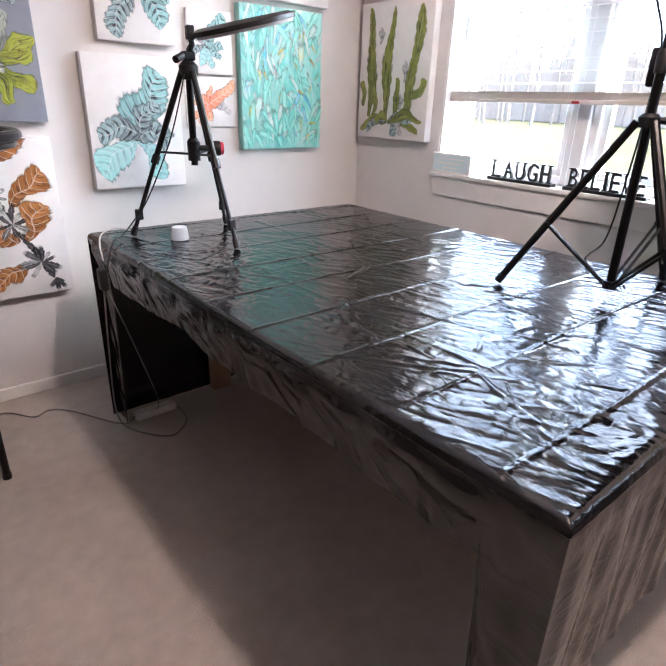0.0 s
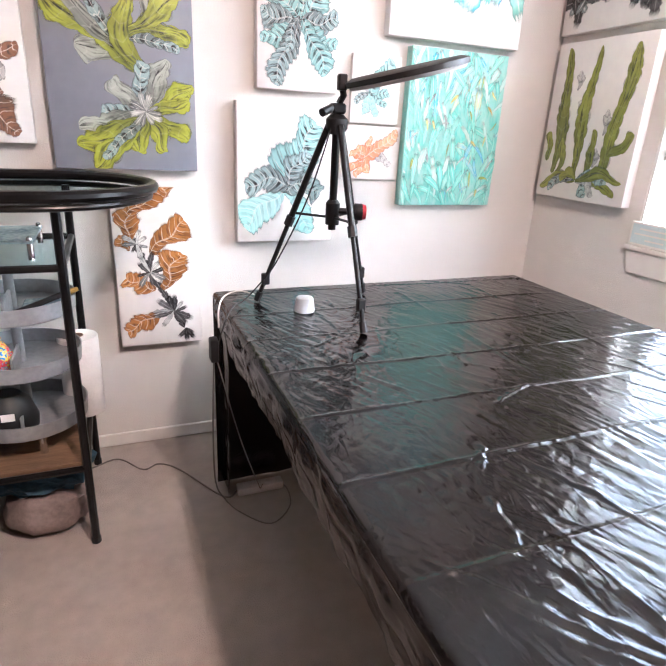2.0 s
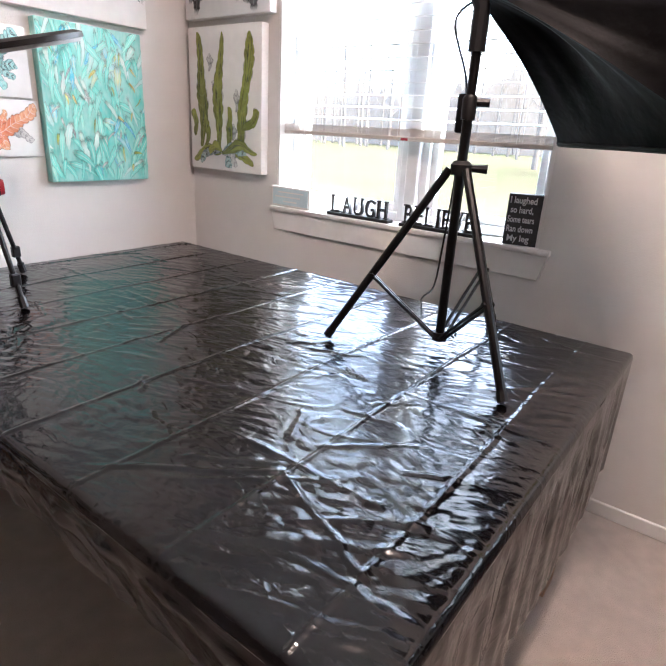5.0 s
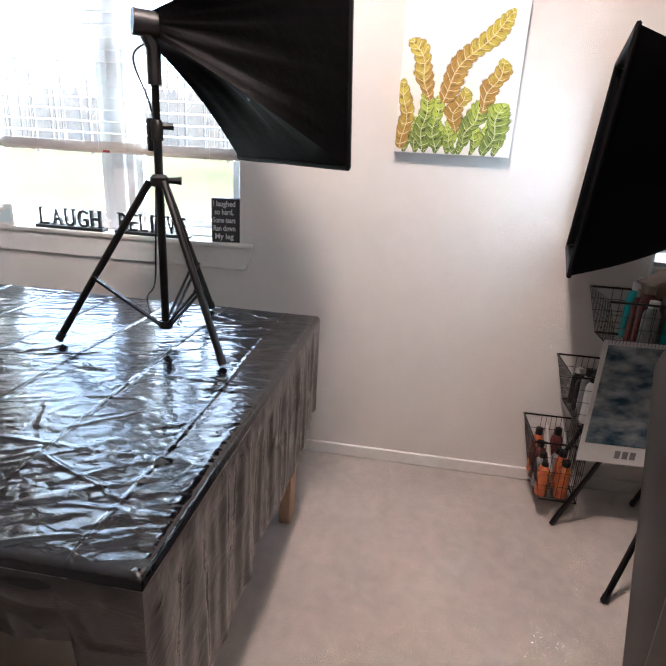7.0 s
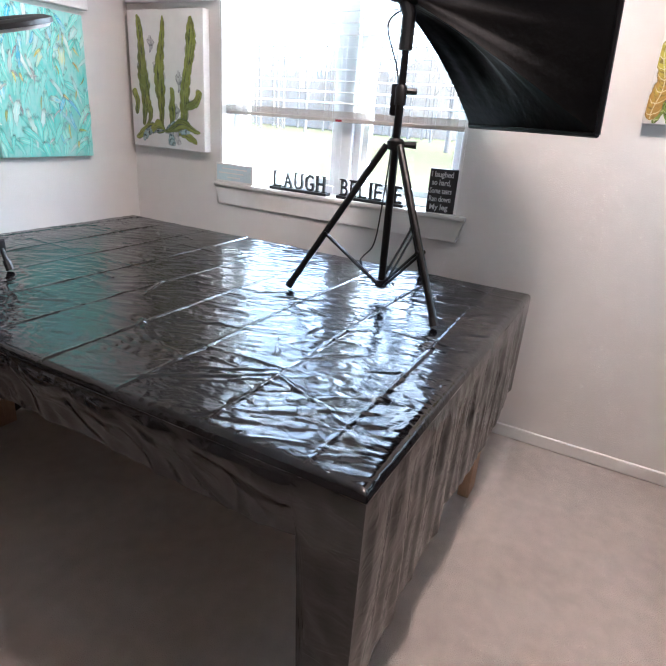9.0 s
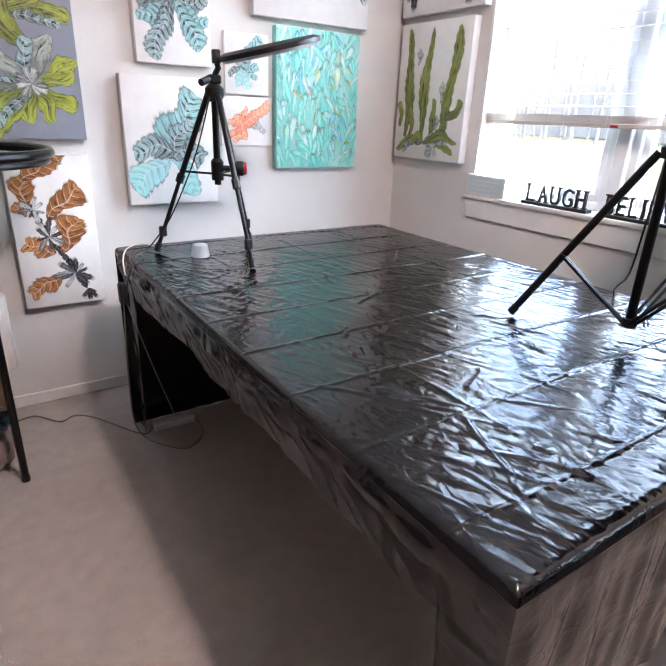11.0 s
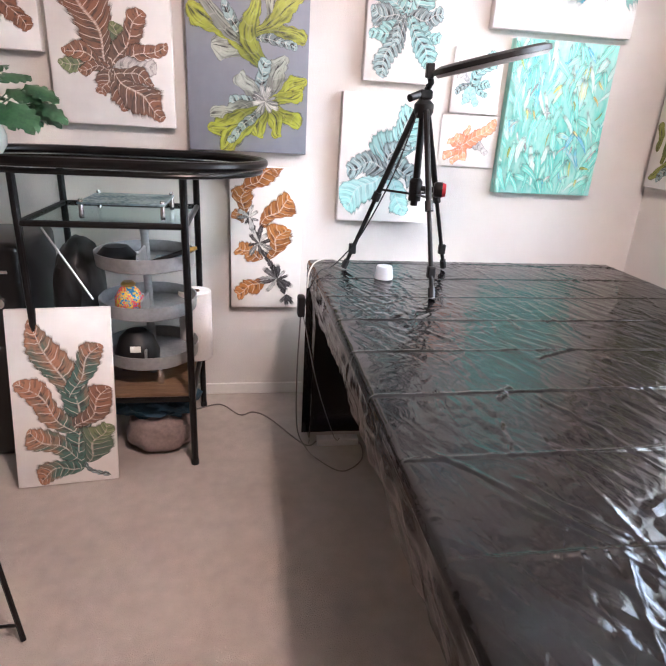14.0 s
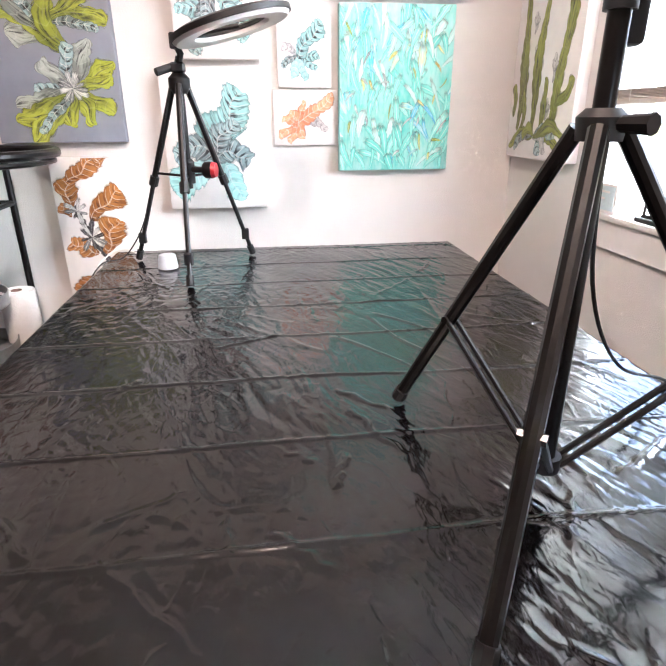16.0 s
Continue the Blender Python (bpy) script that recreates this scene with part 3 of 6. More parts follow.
def sheet_height(x, y):
    """Creases of a folded sheet, puckers that run along y between them, and slack."""
    h = 0.0
    wob = 0.006 * noise.noise((x * 3.0, y * 0.7, 1.0))
    for k in range(9):
        yk = 0.371 + 0.2055 * k
        d = (y - yk - wob - 0.004 * math.sin(x * 5 + k)) / 0.0046
        h += (0.003 if k % 2 else 0.0024) * math.exp(-d * d) * (0.75 + 0.7 * noise.noise((x * 6, k, 2.0)))
    # diagonal creases pulled across the folds
    for ax, ay, bx, by, s in DIAGONALS:
        ux, uy = bx - ax, by - ay
        m = math.hypot(ux, uy)
        a, d = ((x - ax) * ux + (y - ay) * uy) / (m * m), ((x - ax) * uy - (y - ay) * ux) / m
        if -0.1 < a < 1.1 and abs(d) < 0.03:
            h += s * math.exp(-((d + 0.006 * noise.noise((a * 5, ax * 9, 1))) / 0.0055) ** 2) * min(1, max(0, 1.1 - abs(a * 2 - 1)) * 3)
    for j, xk in enumerate((0.86, 1.2, 1.52)):
        d = (x - xk - 0.01 * noise.noise((y * 3, j, 5.0))) / 0.006
        h += 0.0022 * math.exp(-d * d) * max(0, 0.4 + noise.noise((y * 4, j, 7.0)))
    # flat facets between soft valleys, then fine puckers that run nearly along y, in patches
    wx, wy = x + 0.04 * noise.noise((x * 4, y * 4, 3.0)), y + 0.04 * noise.noise((x * 4, y * 4, 13.0))
    p, q = 0.93 * wx + 0.36 * wy, 0.93 * wy - 0.36 * wx
    h += 0.0017 * abs(noise.noise((wx * 7 + wy * 2, wy * 5, 0.3)))
    amp = min(1.3, max(0.15, 0.75 + 1.1 * noise.noise((x * 2.6, y * 2.6, 9.0))))
    h += 0.0026 * amp * abs(noise.noise((p * 23, q * 6.5, 4.3)))
    h += 0.0017 * amp * abs(noise.noise((p * 52, q * 9, 7.3)))
    h += 0.0006 * amp * abs(noise.noise((p * 96 + q * 20, q * 19, 2.9)))
    # on the far side of the window the puckers swirl
    swirl = min(1.0, max(0.0, (1.5 - x) / 0.5))
    h += 0.0026 * swirl * max(0.1, 0.45 + 1.5 * noise.noise((x * 3.1, y * 3.1, 21.0))) * abs(noise.noise((wx * 27 - wy * 14, wy * 25 + wx * 8, 1.7)))
    h += 0.003 * noise.noise((x * 3, y * 3, 6.0))
    g = noise.noise((x * 11 + y * 5, y * 3.2 - x * 2, 2.2))
    h += 0.0022 * max(0, 1 - abs(g) * 10) * max(0, noise.noise((x * 2, y * 2, 12)) + 0.3)
    return h


def cloth():
    NX, NY = 440, 700
    R = 0.016
    verts, faces = [], []

    def patch(fn, nu, nv):
        s = len(verts)
        for j in range(nv + 1):
            for i in range(nu + 1):
                verts.append(fn(i / nu, j / nv))
        for j in range(nv):
            for i in range(nu):
                a = s + j * (nu + 1) + i
                faces.append((a, a + 1, a + nu + 2, a + nu + 1))

    def top(u, v):
        x, y = TX0 + u * (TX1 - TX0), TY0 + v * (TY1 - TY0)
        e = min(x - TX0, TX1 - x, y - TY0, TY1 - y)
        drop = 0.0 if e > R else R - math.sqrt(max(0, R * R - (R - e) ** 2))
        return (x, y, TZ + sheet_height(x, y) * min(1, 0.25 + e / 0.03) - drop)
    patch(top, NX, NY)

    def hang(edge, length, out, folds, seed, flare=0.0, puff=0.0):
        """A flap below one edge: edge(s) gives a point and its outward way, length(s) how far it hangs."""
        def fn(u, v):
            p, w = edge(u)
            d = length(u) * v
            f = noise.noise((u * folds, seed, d * 1.5)) + 0.5 * noise.noise((u * folds * 2.7, seed + 3, d * 3))
            c = 0.3 * abs(noise.noise((u * folds * 0.8, seed + 9, d * 2)))
            win = min(1.0, u / 0.03, (1 - u) / 0.03)
            g = noise.noise((u * folds * 0.9 + d * 7, d * 5 - u * folds * 0.4, seed + 5))
            o = win * (out * min(1, d / 0.1 + 0.1) * (f + c) + (0.003 if seed == 2.0 else 0.001) * max(0, 1 - abs(g) * 6) * min(1, d / 0.03)) + flare * min(d, 0.15)
            k = win * ((0.006 if seed == 2.0 else 0.0025) * abs(noise.noise((u * folds * 1.6 + d * 5, d * 8 - u * folds * 0.5, seed))) + puff * (0.5 + noise.noise((u * 23, d * 9, seed + 1))) * math.exp(-((d - 0.03) / 0.035) ** 2)) * min(1, d / 0.02)
            return (p[0] + w[0] * (o + k), p[1] + w[1] * (o + k), TZ - R - d)
        return fn
    xa, ya, L, M = TX0, TY0, TX1 - TX0, TY1 - TY0

    def west(u):
        y = ya + u * M
        b = 0.125 + 0.018 * math.sin(u * 9) + 0.02 * noise.noise((u * 9, 1, 1)) + 0.025 * math.exp(-((u - 0.5) / 0.1) ** 2)
        c = max(0.0, 1 - (y - ya) / 0.125)
        c = max(c, 1 - (ya + M - y) / 0.13)
        return b + (0.74 - R - b) * min(1.0, c * 5.0) * (1 if c > 0 else 0)
    patch(hang(lambda u: ((xa, ya + u * M), (-1, 0)), west, 0.008, 15, 2.0, flare=-0.16, puff=0.012), 420, 44)
    patch(hang(lambda u: ((xa + u * L, ya), (0, -1)), lambda u: 0.385 - 0.03 * u + 0.02 * math.sin(u * 11) + 0.35 * max(0, 1 - u / 0.09), 0.011, 13, 5.0, puff=0.002), 320, 44)
    patch(hang(lambda u: ((xa + u * L, TY1), (0, 1)), lambda u: TZ - R - 0.004 - 0.25 * max(0, u - 0.42), 0.01, 9, 8.0), 120, 24)
    patch(hang(lambda u: ((TX1, ya + u * M), (1, 0)), lambda u: 0.33 + 0.02 * math.sin(u * 9), 0.014, 20, 11.0), 160, 24)
    me = bpy.data.meshes.new("plastic_sheet")
    me.from_pydata(verts, [], faces)
    me.materials.append(SHEET)
    me.polygons.foreach_set("use_smooth", [True] * len(me.polygons))
    ob = new("plastic_sheet", me)
    tagged(ob, "crumpled glossy black plastic sheet draped over the work table", "plastic sheet")


cloth()


# ---- paintings ----
def pal(name, *stops, **kw):
    return paint(name, stops, **kw)


TEAL = pal("teal_stroke", (0.03, 0.055, 0.06), (0.12, 0.34, 0.36), (0.36, 0.64, 0.64), (0.74, 0.81, 0.81), veins=4.0, vein_width=0.05)
DARK = pal("dark_stroke", (0.02, 0.022, 0.025), (0.12, 0.14, 0.15), (0.35, 0.42, 0.44), (0.7, 0.72, 0.72), veins=3.0, vein_width=0.05)
AQUA = pal("aqua_stroke", (0.16, 0.55, 0.5), (0.2, 0.64, 0.57), (0.32, 0.72, 0.64), (0.55, 0.8, 0.7), veins=1.0, vein_width=0.0)
PALE = pal("pale_stroke", (0.45, 0.72, 0.68), (0.6, 0.8, 0.75), (0.78, 0.83, 0.79), veins=1.0, vein_width=0.0)
INK = pal("ink_stroke", (0.008, 0.008, 0.01), (0.03, 0.028, 0.033), (0.16, 0.15, 0.16), veins=3.0, vein=(0.3, 0.3, 0.3), vein_width=0.04)
LIME = pal("lime_stroke", (0.04, 0.05, 0.015), (0.28, 0.34, 0.03), (0.5, 0.54, 0.06), (0.62, 0.64, 0.4), veins=1.0, vein_width=0.0)
SMOKE = pal("smoke_stroke", (0.03, 0.032, 0.035), (0.2, 0.21, 0.22), (0.5, 0.51, 0.5), (0.75, 0.75, 0.72), veins=1.0, vein_width=0.0)
YELLOW = pal("gold_stroke", (0.3, 0.18, 0.02), (0.55, 0.38, 0.05), (0.62, 0.6, 0.1), (0.75, 0.74, 0.4))
CYAN = pal("cyan_stroke", (0.03, 0.16, 0.5), (0.08, 0.5, 0.68), (0.5, 0.75, 0.7), (0.72, 0.7, 0.2))


WHITE_VEIN, WARM_VEIN = (0.8, 0.79, 0.77), (0.78, 0.66, 0.58)
F_TEAL = plumage("teal_feather", (0.26, 0.45, 0.46), (0.36, 0.62, 0.62), (0.02, 0.03, 0.035), WHITE_VEIN, 0.5, 1.0)
F_PALE = plumage("pale_teal_feather", (0.4, 0.62, 0.62), (0.38, 0.68, 0.66), (0.16, 0.28, 0.3), WHITE_VEIN, 0.42, 0.5, 0.2)
F_DARK = plumage("charcoal_feather", (0.16, 0.2, 0.21), (0.34, 0.46, 0.48), (0.01, 0.011, 0.014), WHITE_VEIN, 0.6, 1.0)
F_CORAL = plumage("coral_feather", (0.68, 0.24, 0.12), (0.74, 0.42, 0.24), (0.55, 0.12, 0.06), (0.82, 0.78, 0.74), 0.8, 0.5)
F_FIG = plumage("fig_feather", (0.3, 0.12, 0.025), (0.46, 0.2, 0.05), (0.08, 0.025, 0.01), (0.8, 0.7, 0.62), 0.8, 0.8, 0.06, 0.6)
F_RUST = plumage("rust_feather", (0.16, 0.1, 0.075), (0.27, 0.13, 0.08), (0.05, 0.045, 0.04), (0.8, 0.7, 0.64), 0.95, 0.8, 0.1, 0.5)
F_MOSS = plumage("moss_feather", (0.1, 0.15, 0.12), (0.2, 0.24, 0.12), (0.04, 0.05, 0.045), WARM_VEIN, 0.65, 0.6, 0.08)
F_MIX = plumage("mixed_feather", (0.07, 0.15, 0.13), (0.4, 0.2, 0.12), (0.04, 0.035, 0.035), (0.75, 0.68, 0.62), 0.85, 0.8, 0.1, 0.5)
F_ASH = plumage("ash_feather", (0.4, 0.4, 0.42), (0.6, 0.58, 0.58), (0.06, 0.06, 0.07), WHITE_VEIN, 0.42, 0.6, 0.2)
F_GOLD = plumage("golden_feather", (0.34, 0.2, 0.04), (0.48, 0.42, 0.05), (0.14, 0.1, 0.02), (0.8, 0.73, 0.5), 0.85, 0.85, 0.1, 0.5)
F_LIME = plumage("lime_feather", (0.17, 0.24, 0.04), (0.42, 0.52, 0.06), (0.025, 0.03, 0.02), (0.75, 0.76, 0.5), 0.8, 0.95, 0.12, 0.5)
F_LEMON = plumage("lemon_stroke", (0.2, 0.23, 0.03), (0.4, 0.44, 0.05), (0.02, 0.024, 0.016), (0.7, 0.72, 0.5), 0.12, 1.0, 0.4, 0.1)
F_MIST = plumage("misty_stroke", (0.2, 0.22, 0.2), (0.44, 0.47, 0.42), (0.02, 0.022, 0.024), (0.75, 0.75, 0.72), 0.2, 1.0, 0.45, 0.1)
F_OLIVE = plumage("olive_feather", (0.16, 0.185, 0.03), (0.29, 0.32, 0.05), (0.03, 0.036, 0.012), (0.5, 0.53, 0.3), 0.2, 1.0, 0.35, 0.12)


def frame_of(origin, right, up, out):
    m = Matrix.Identity(4)
    for i, v in enumerate((right, up, out)):
        for j in range(3):
            m[j][i] = v[j]
    m.translation = origin
    return m


class Design:
    """Painted leaves laid on a canvas of w by h metres, in its own plane."""

    def __init__(self, w, h, seed):
        self.w, self.h, self.bm, self.mats, self.n, self.r = w, h, bmesh.new(), [], 0, random.Random(seed)
        self.uv = self.bm.loops.layers.uv.new("UVMap")
        self.lobes = self.bm.loops.layers.uv.new("Lobes")

    def leaf(self, u, v, angle, length, width, mat, curve=0.25, lobes=4, seg=11):
        r = self.r
        if mat not in self.mats:
            self.mats.append(mat)
        mi = self.mats.index(mat)
        L, W = length * self.h * 1.05, width * self.h * 1.18
        z = 0.0006 + 0.00004 * self.n
        self.n += 1
        a = radians(angle)
        x, y = u * self.w, v * self.h
        bend_by, ph = curve * r.uniform(-1, 1), r.uniform(0, 6)
        rows = []
        for i in range(seg + 1):
            s = i / seg
            prof = math.sin(math.pi * min(1, s * 0.94 + 0.03)) ** 0.6 * (0.62 + 0.55 * s) if s < 0.999 else 0.12
            lob = 1 + 0.13 * math.sin(s * lobes * 6.28 + ph) + r.uniform(-0.05, 0.05)
            dx, dy = math.cos(a), math.sin(a)
            cut = lambda p: (min(max(p[0], 0.002), self.w - 0.002), min(max(p[1], 0.002), self.h - 0.002), z)
            rows.append((cut((x - dy * W * prof * lob / 2, y + dx * W * prof * lob / 2)), cut((x, y)), cut((x + dy * W * prof * lob / 2, y - dx * W * prof * lob / 2)), s))
            x, y = x + dx * L / seg, y + dy * L / seg
            a += bend_by * 2.2 / seg
        vs = [[self.bm.verts.new(p) for p in row[:3]] for row in rows]
        for i in range(seg):
            for k in range(2):
                f = self.bm.faces.new((vs[i][k + 1], vs[i + 1][k + 1], vs[i + 1][k], vs[i][k]))
                f.material_index = mi
                for lp, (ii, kk) in zip(f.loops, ((i, k + 1), (i + 1, k + 1), (i + 1, k), (i, k))):
                    lp[self.uv].uv = (rows[ii][3], kk / 2)

    def feather(self, pts, half, n, mat, base=0.25, power=2.6):
        """One pinnate leaf along a line: n lobes a side, swept forward, with a scalloped rim; half: its half width over the canvas height."""
        if mat not in self.mats:
            self.mats.append(mat)
        mi = self.mats.index(mat)
        z = 0.0006 + 0.00004 * self.n
        self.n += 1
        P = bend([(p[0] * self.w, p[1] * self.h, 0) for p in pts], 12)
        cum = [0.0]
        for p, q in zip(P, P[1:]):
            cum.append(cum[-1] + (q - p).length)
        n = int(n * 1.25)
        rows, seg, cols = [], n * 6, (-1, -0.75, -0.4, 0, 0.4, 0.75, 1)
        W, ph, j = half * self.h * 1.12, self.r.uniform(0, 1), 0
        for i in range(seg + 1):
            t = i / seg
            want = t * cum[-1]
            while j < len(P) - 2 and cum[j + 1] < want:
                j += 1
            f = (want - cum[j]) / max(1e-9, cum[j + 1] - cum[j])
            p, d = P[j].lerp(P[j + 1], f), (P[j + 1] - P[j]).normalized()
            side = Vector((-d.y, d.x, 0))
            p = p + side * (W * 0.16 * math.sin(t * 9 + ph * 6))
            prof = (1 + 0.2 * math.sin(t * 8 + ph * 9)) * min(1.0, base + (1 - base) * t / 0.35) * (1 - t ** power) ** 0.7
            row = []
            for k, c in enumerate(cols):
                lob = 0.64 + 0.36 * math.sqrt(abs(math.sin(math.pi * (t * n + ph * (1 if c > 0 else 0.4)))))
                e = c * W * prof * (1 + (lob - 1) * abs(c) ** 3)
                q = p + side * e + d * (W * 0.8 * abs(c) ** 1.4 * prof)
                row.append(((min(max(q.x, 0.002), self.w - 0.002), min(max(q.y, 0.002), self.h - 0.002), z), t, (c + 1) / 2))
            rows.append(row)
        vs = [[self.bm.verts.new(q[0]) for q in row] for row in rows]
        for i in range(seg):
            for k in range(len(cols) - 1):
                ids = ((i, k + 1), (i + 1, k + 1), (i + 1, k), (i, k))
                face = self.bm.faces.new([vs[a][b] for a, b in ids])
                face.material_index = mi
                for lp, (a, b) in zip(face.loops, ids):
                    lp[self.uv].uv = rows[a][b][1:]
                    lp[self.lobes].uv = (rows[a][b][1] * n, 0)

    def stem(self, pts, mat, width=0.012):
        P = bend([(p[0], p[1] * self.h / self.w, 0) for p in pts], 4)
        for p, q in zip(P, P[1:]):
            d = q - p
            self.leaf(p.x, p.y * self.w / self.h, math.degrees(math.atan2(d.y, d.x)), d.length * self.w / self.h * 1.5, width, mat, 0, 1, 3)

    def plume(self, pts, n, size, mats, spread=48, width=0.45, end=0.5):
        """Pairs of leaves along a line, smaller towards its tip."""
        P = bend([(p[0], p[1] * self.h / self.w, 0) for p in pts], 6)
        for i in range(n):
            k = (i + 0.5) / n * (len(P) - 1.01)
            j = int(k)
            p = P[j].lerp(P[j + 1], k - j)
            d = P[j + 1] - P[j]
            a = math.degrees(math.atan2(d.y, d.x))
            s = size * (1 - (1 - end) * i / n) * self.r.uniform(0.8, 1.2)
            for sg in (1, -1):
                self.leaf(p.x, p.y * self.w / self.h, a + sg * spread * self.r.uniform(0.7, 1.25), s, s * width * self.r.uniform(0.8, 1.2), self.r.choice(mats))
        d = P[-1] - P[-3]
        self.leaf(P[-2].x, P[-2].y * self.w / self.h, math.degrees(math.atan2(d.y, d.x)), size * end * 1.5, size * end * width * 1.3, mats[0])

    def burst(self, u, v, a0, a1, n, size, mats, width=0.32):
        for i in range(n):
            a = a0 + (a1 - a0) * (i + self.r.uniform(0.2, 0.8)) / n
            s = size * self.r.uniform(0.65, 1.15)
            self.leaf(u, v, a, s, s * width * self.r.uniform(0.8, 1.3), self.r.choice(mats), 0.35)


def painting(wall, a0, a1, z0, z1, depth, label, draw, seed, base=None, lean=None):
    """A stretched canvas on the north wall (a: x) or the east wall (a: y), or leaning where lean gives its pose."""
    base = base or CANVAS
    w, h = a1 - a0, z1 - z0
    if lean is not None:
        m = lean
    elif wall == "north":
        m = frame_of(Vector((a0, YN - depth, z0)), (1, 0, 0), (0, 0, 1), (0, -1, 0))
    else:
        m = frame_of(Vector((XE - depth, a1, z0)), (0, -1, 0), (0, 0, 1), (-1, 0, 0))
    p = thing("canvas_painting", m.translation, label, "painting", group="paintings on the walls" if lean is None else "")
    t = depth - 0.001
    part("canvas", box(0, w, 0, h, -t, 0, 0.003, seg=2, m=m), base, p)
    d = Design(w, h, seed)
    draw(d)
    d.bm.transform(m)
    part("painted_design", d.bm, d.mats, p, smooth=False)["kind"] = "stuff"
    return p


def d_frond(d):
    d.feather([(0.5, 0.4), (0.66, 0.22), (0.72, 0.05)], 0.1, 5, F_PALE)
    d.feather([(0.5, 0.42), (0.3, 0.3), (0.06, 0.12)], 0.15, 7, F_PALE)
    d.feather([(0.46, 0.36), (0.58, 0.6), (0.8, 0.86)], 0.19, 9, F_TEAL, 0.6)
    d.feather([(0.56, 0.44), (0.34, 0.46), (0.08, 0.42)], 0.12, 7, F_DARK)
    d.feather([(0.48, 0.4), (0.7, 0.42), (0.84, 0.36)], 0.12, 5, F_DARK)
    d.feather([(0.48, 0.42), (0.58, 0.56), (0.72, 0.66)], 0.1, 6, F_DARK)


def d_sky(d):
    d.feather([(0.5, 0.5), (0.5, 0.75), (0.5, 0.98)], 0.16, 7, F_TEAL)
    for sg in (-1, 1):
        d.feather([(0.5, 0.52), (0.5 + 0.2 * sg, 0.72), (0.5 + 0.42 * sg, 0.92)], 0.13, 6, F_TEAL)
        d.feather([(0.5, 0.55), (0.5 + 0.24 * sg, 0.56), (0.5 + 0.47 * sg, 0.6)], 0.11, 6, F_DARK)
        d.feather([(0.5, 0.5), (0.5 + 0.26 * sg, 0.42), (0.5 + 0.46 * sg, 0.38)], 0.1, 6, F_TEAL)
    d.feather([(0.52, 0.56), (0.34, 0.32), (0.2, 0.04)], 0.13, 8, F_DARK)
    d.feather([(0.5, 0.56), (0.7, 0.38), (0.84, 0.14)], 0.12, 7, F_TEAL)
    d.feather([(0.48, 0.6), (0.42, 0.5), (0.36, 0.3)], 0.06, 5, F_DARK)


def d_small(d):
    for a, b, m in ((0.08, 0.62, F_ASH), (0.06, 0.32, F_DARK), (0.26, 0.12, F_PALE), (0.52, 0.1, F_PALE), (0.72, 0.26, F_TEAL), (0.8, 0.44, F_TEAL)):
        d.feather([(0.4, 0.47), ((0.4 + a) / 2, (0.47 + b) / 2), (a, b)], 0.08, 4, m)
    d.feather([(0.36, 0.42), (0.56, 0.66), (0.84, 0.93)], 0.16, 6, F_TEAL, 0.5)


def d_orange(d):
    d.feather([(0.36, 0.44), (0.44, 0.6), (0.48, 0.82)], 0.09, 3, F_CORAL)
    d.feather([(0.5, 0.46), (0.7, 0.4), (0.86, 0.28)], 0.1, 4, F_ASH)
    d.feather([(0.34, 0.42), (0.6, 0.56), (0.95, 0.92)], 0.16, 7, F_CORAL, 0.5)
    for a, b in ((0.07, 0.16), (0.24, 0.05), (0.44, 0.12), (0.14, 0.5), (0.25, 0.62)):
        d.feather([(0.36, 0.42), ((0.36 + a) / 2 + 0.03, (0.42 + b) / 2), (a, b)], 0.1, 3, F_CORAL)


def d_blue(d):
    for u, v in ((0.2, 0.55), (0.42, 0.6), (0.75, 0.5), (0.9, 0.55)):
        d.burst(u, v + 0.25, 220, 320, 7, 0.55, [CYAN, CYAN, AQUA], 0.28)
        d.burst(u, v + 0.15, 200, 340, 5, 0.3, [CYAN, YELLOW], 0.3)


def d_teal(d):
    for i in range(150):
        d.leaf(d.r.uniform(0.02, 0.98), d.r.uniform(-0.02, 0.88), d.r.gauss(90, 22), d.r.uniform(0.1, 0.26), d.r.uniform(0.025, 0.06), d.r.choice([AQUA, AQUA, AQUA, AQUA, PALE, CYAN]), 0.4)
    for i in range(34):
        d.leaf(d.r.uniform(0.05, 0.95), d.r.uniform(0.03, 0.85), d.r.gauss(90, 26), d.r.uniform(0.05, 0.12), d.r.uniform(0.01, 0.022), d.r.choice([LIME, YELLOW, SMOKE, TEAL]), 0.5)


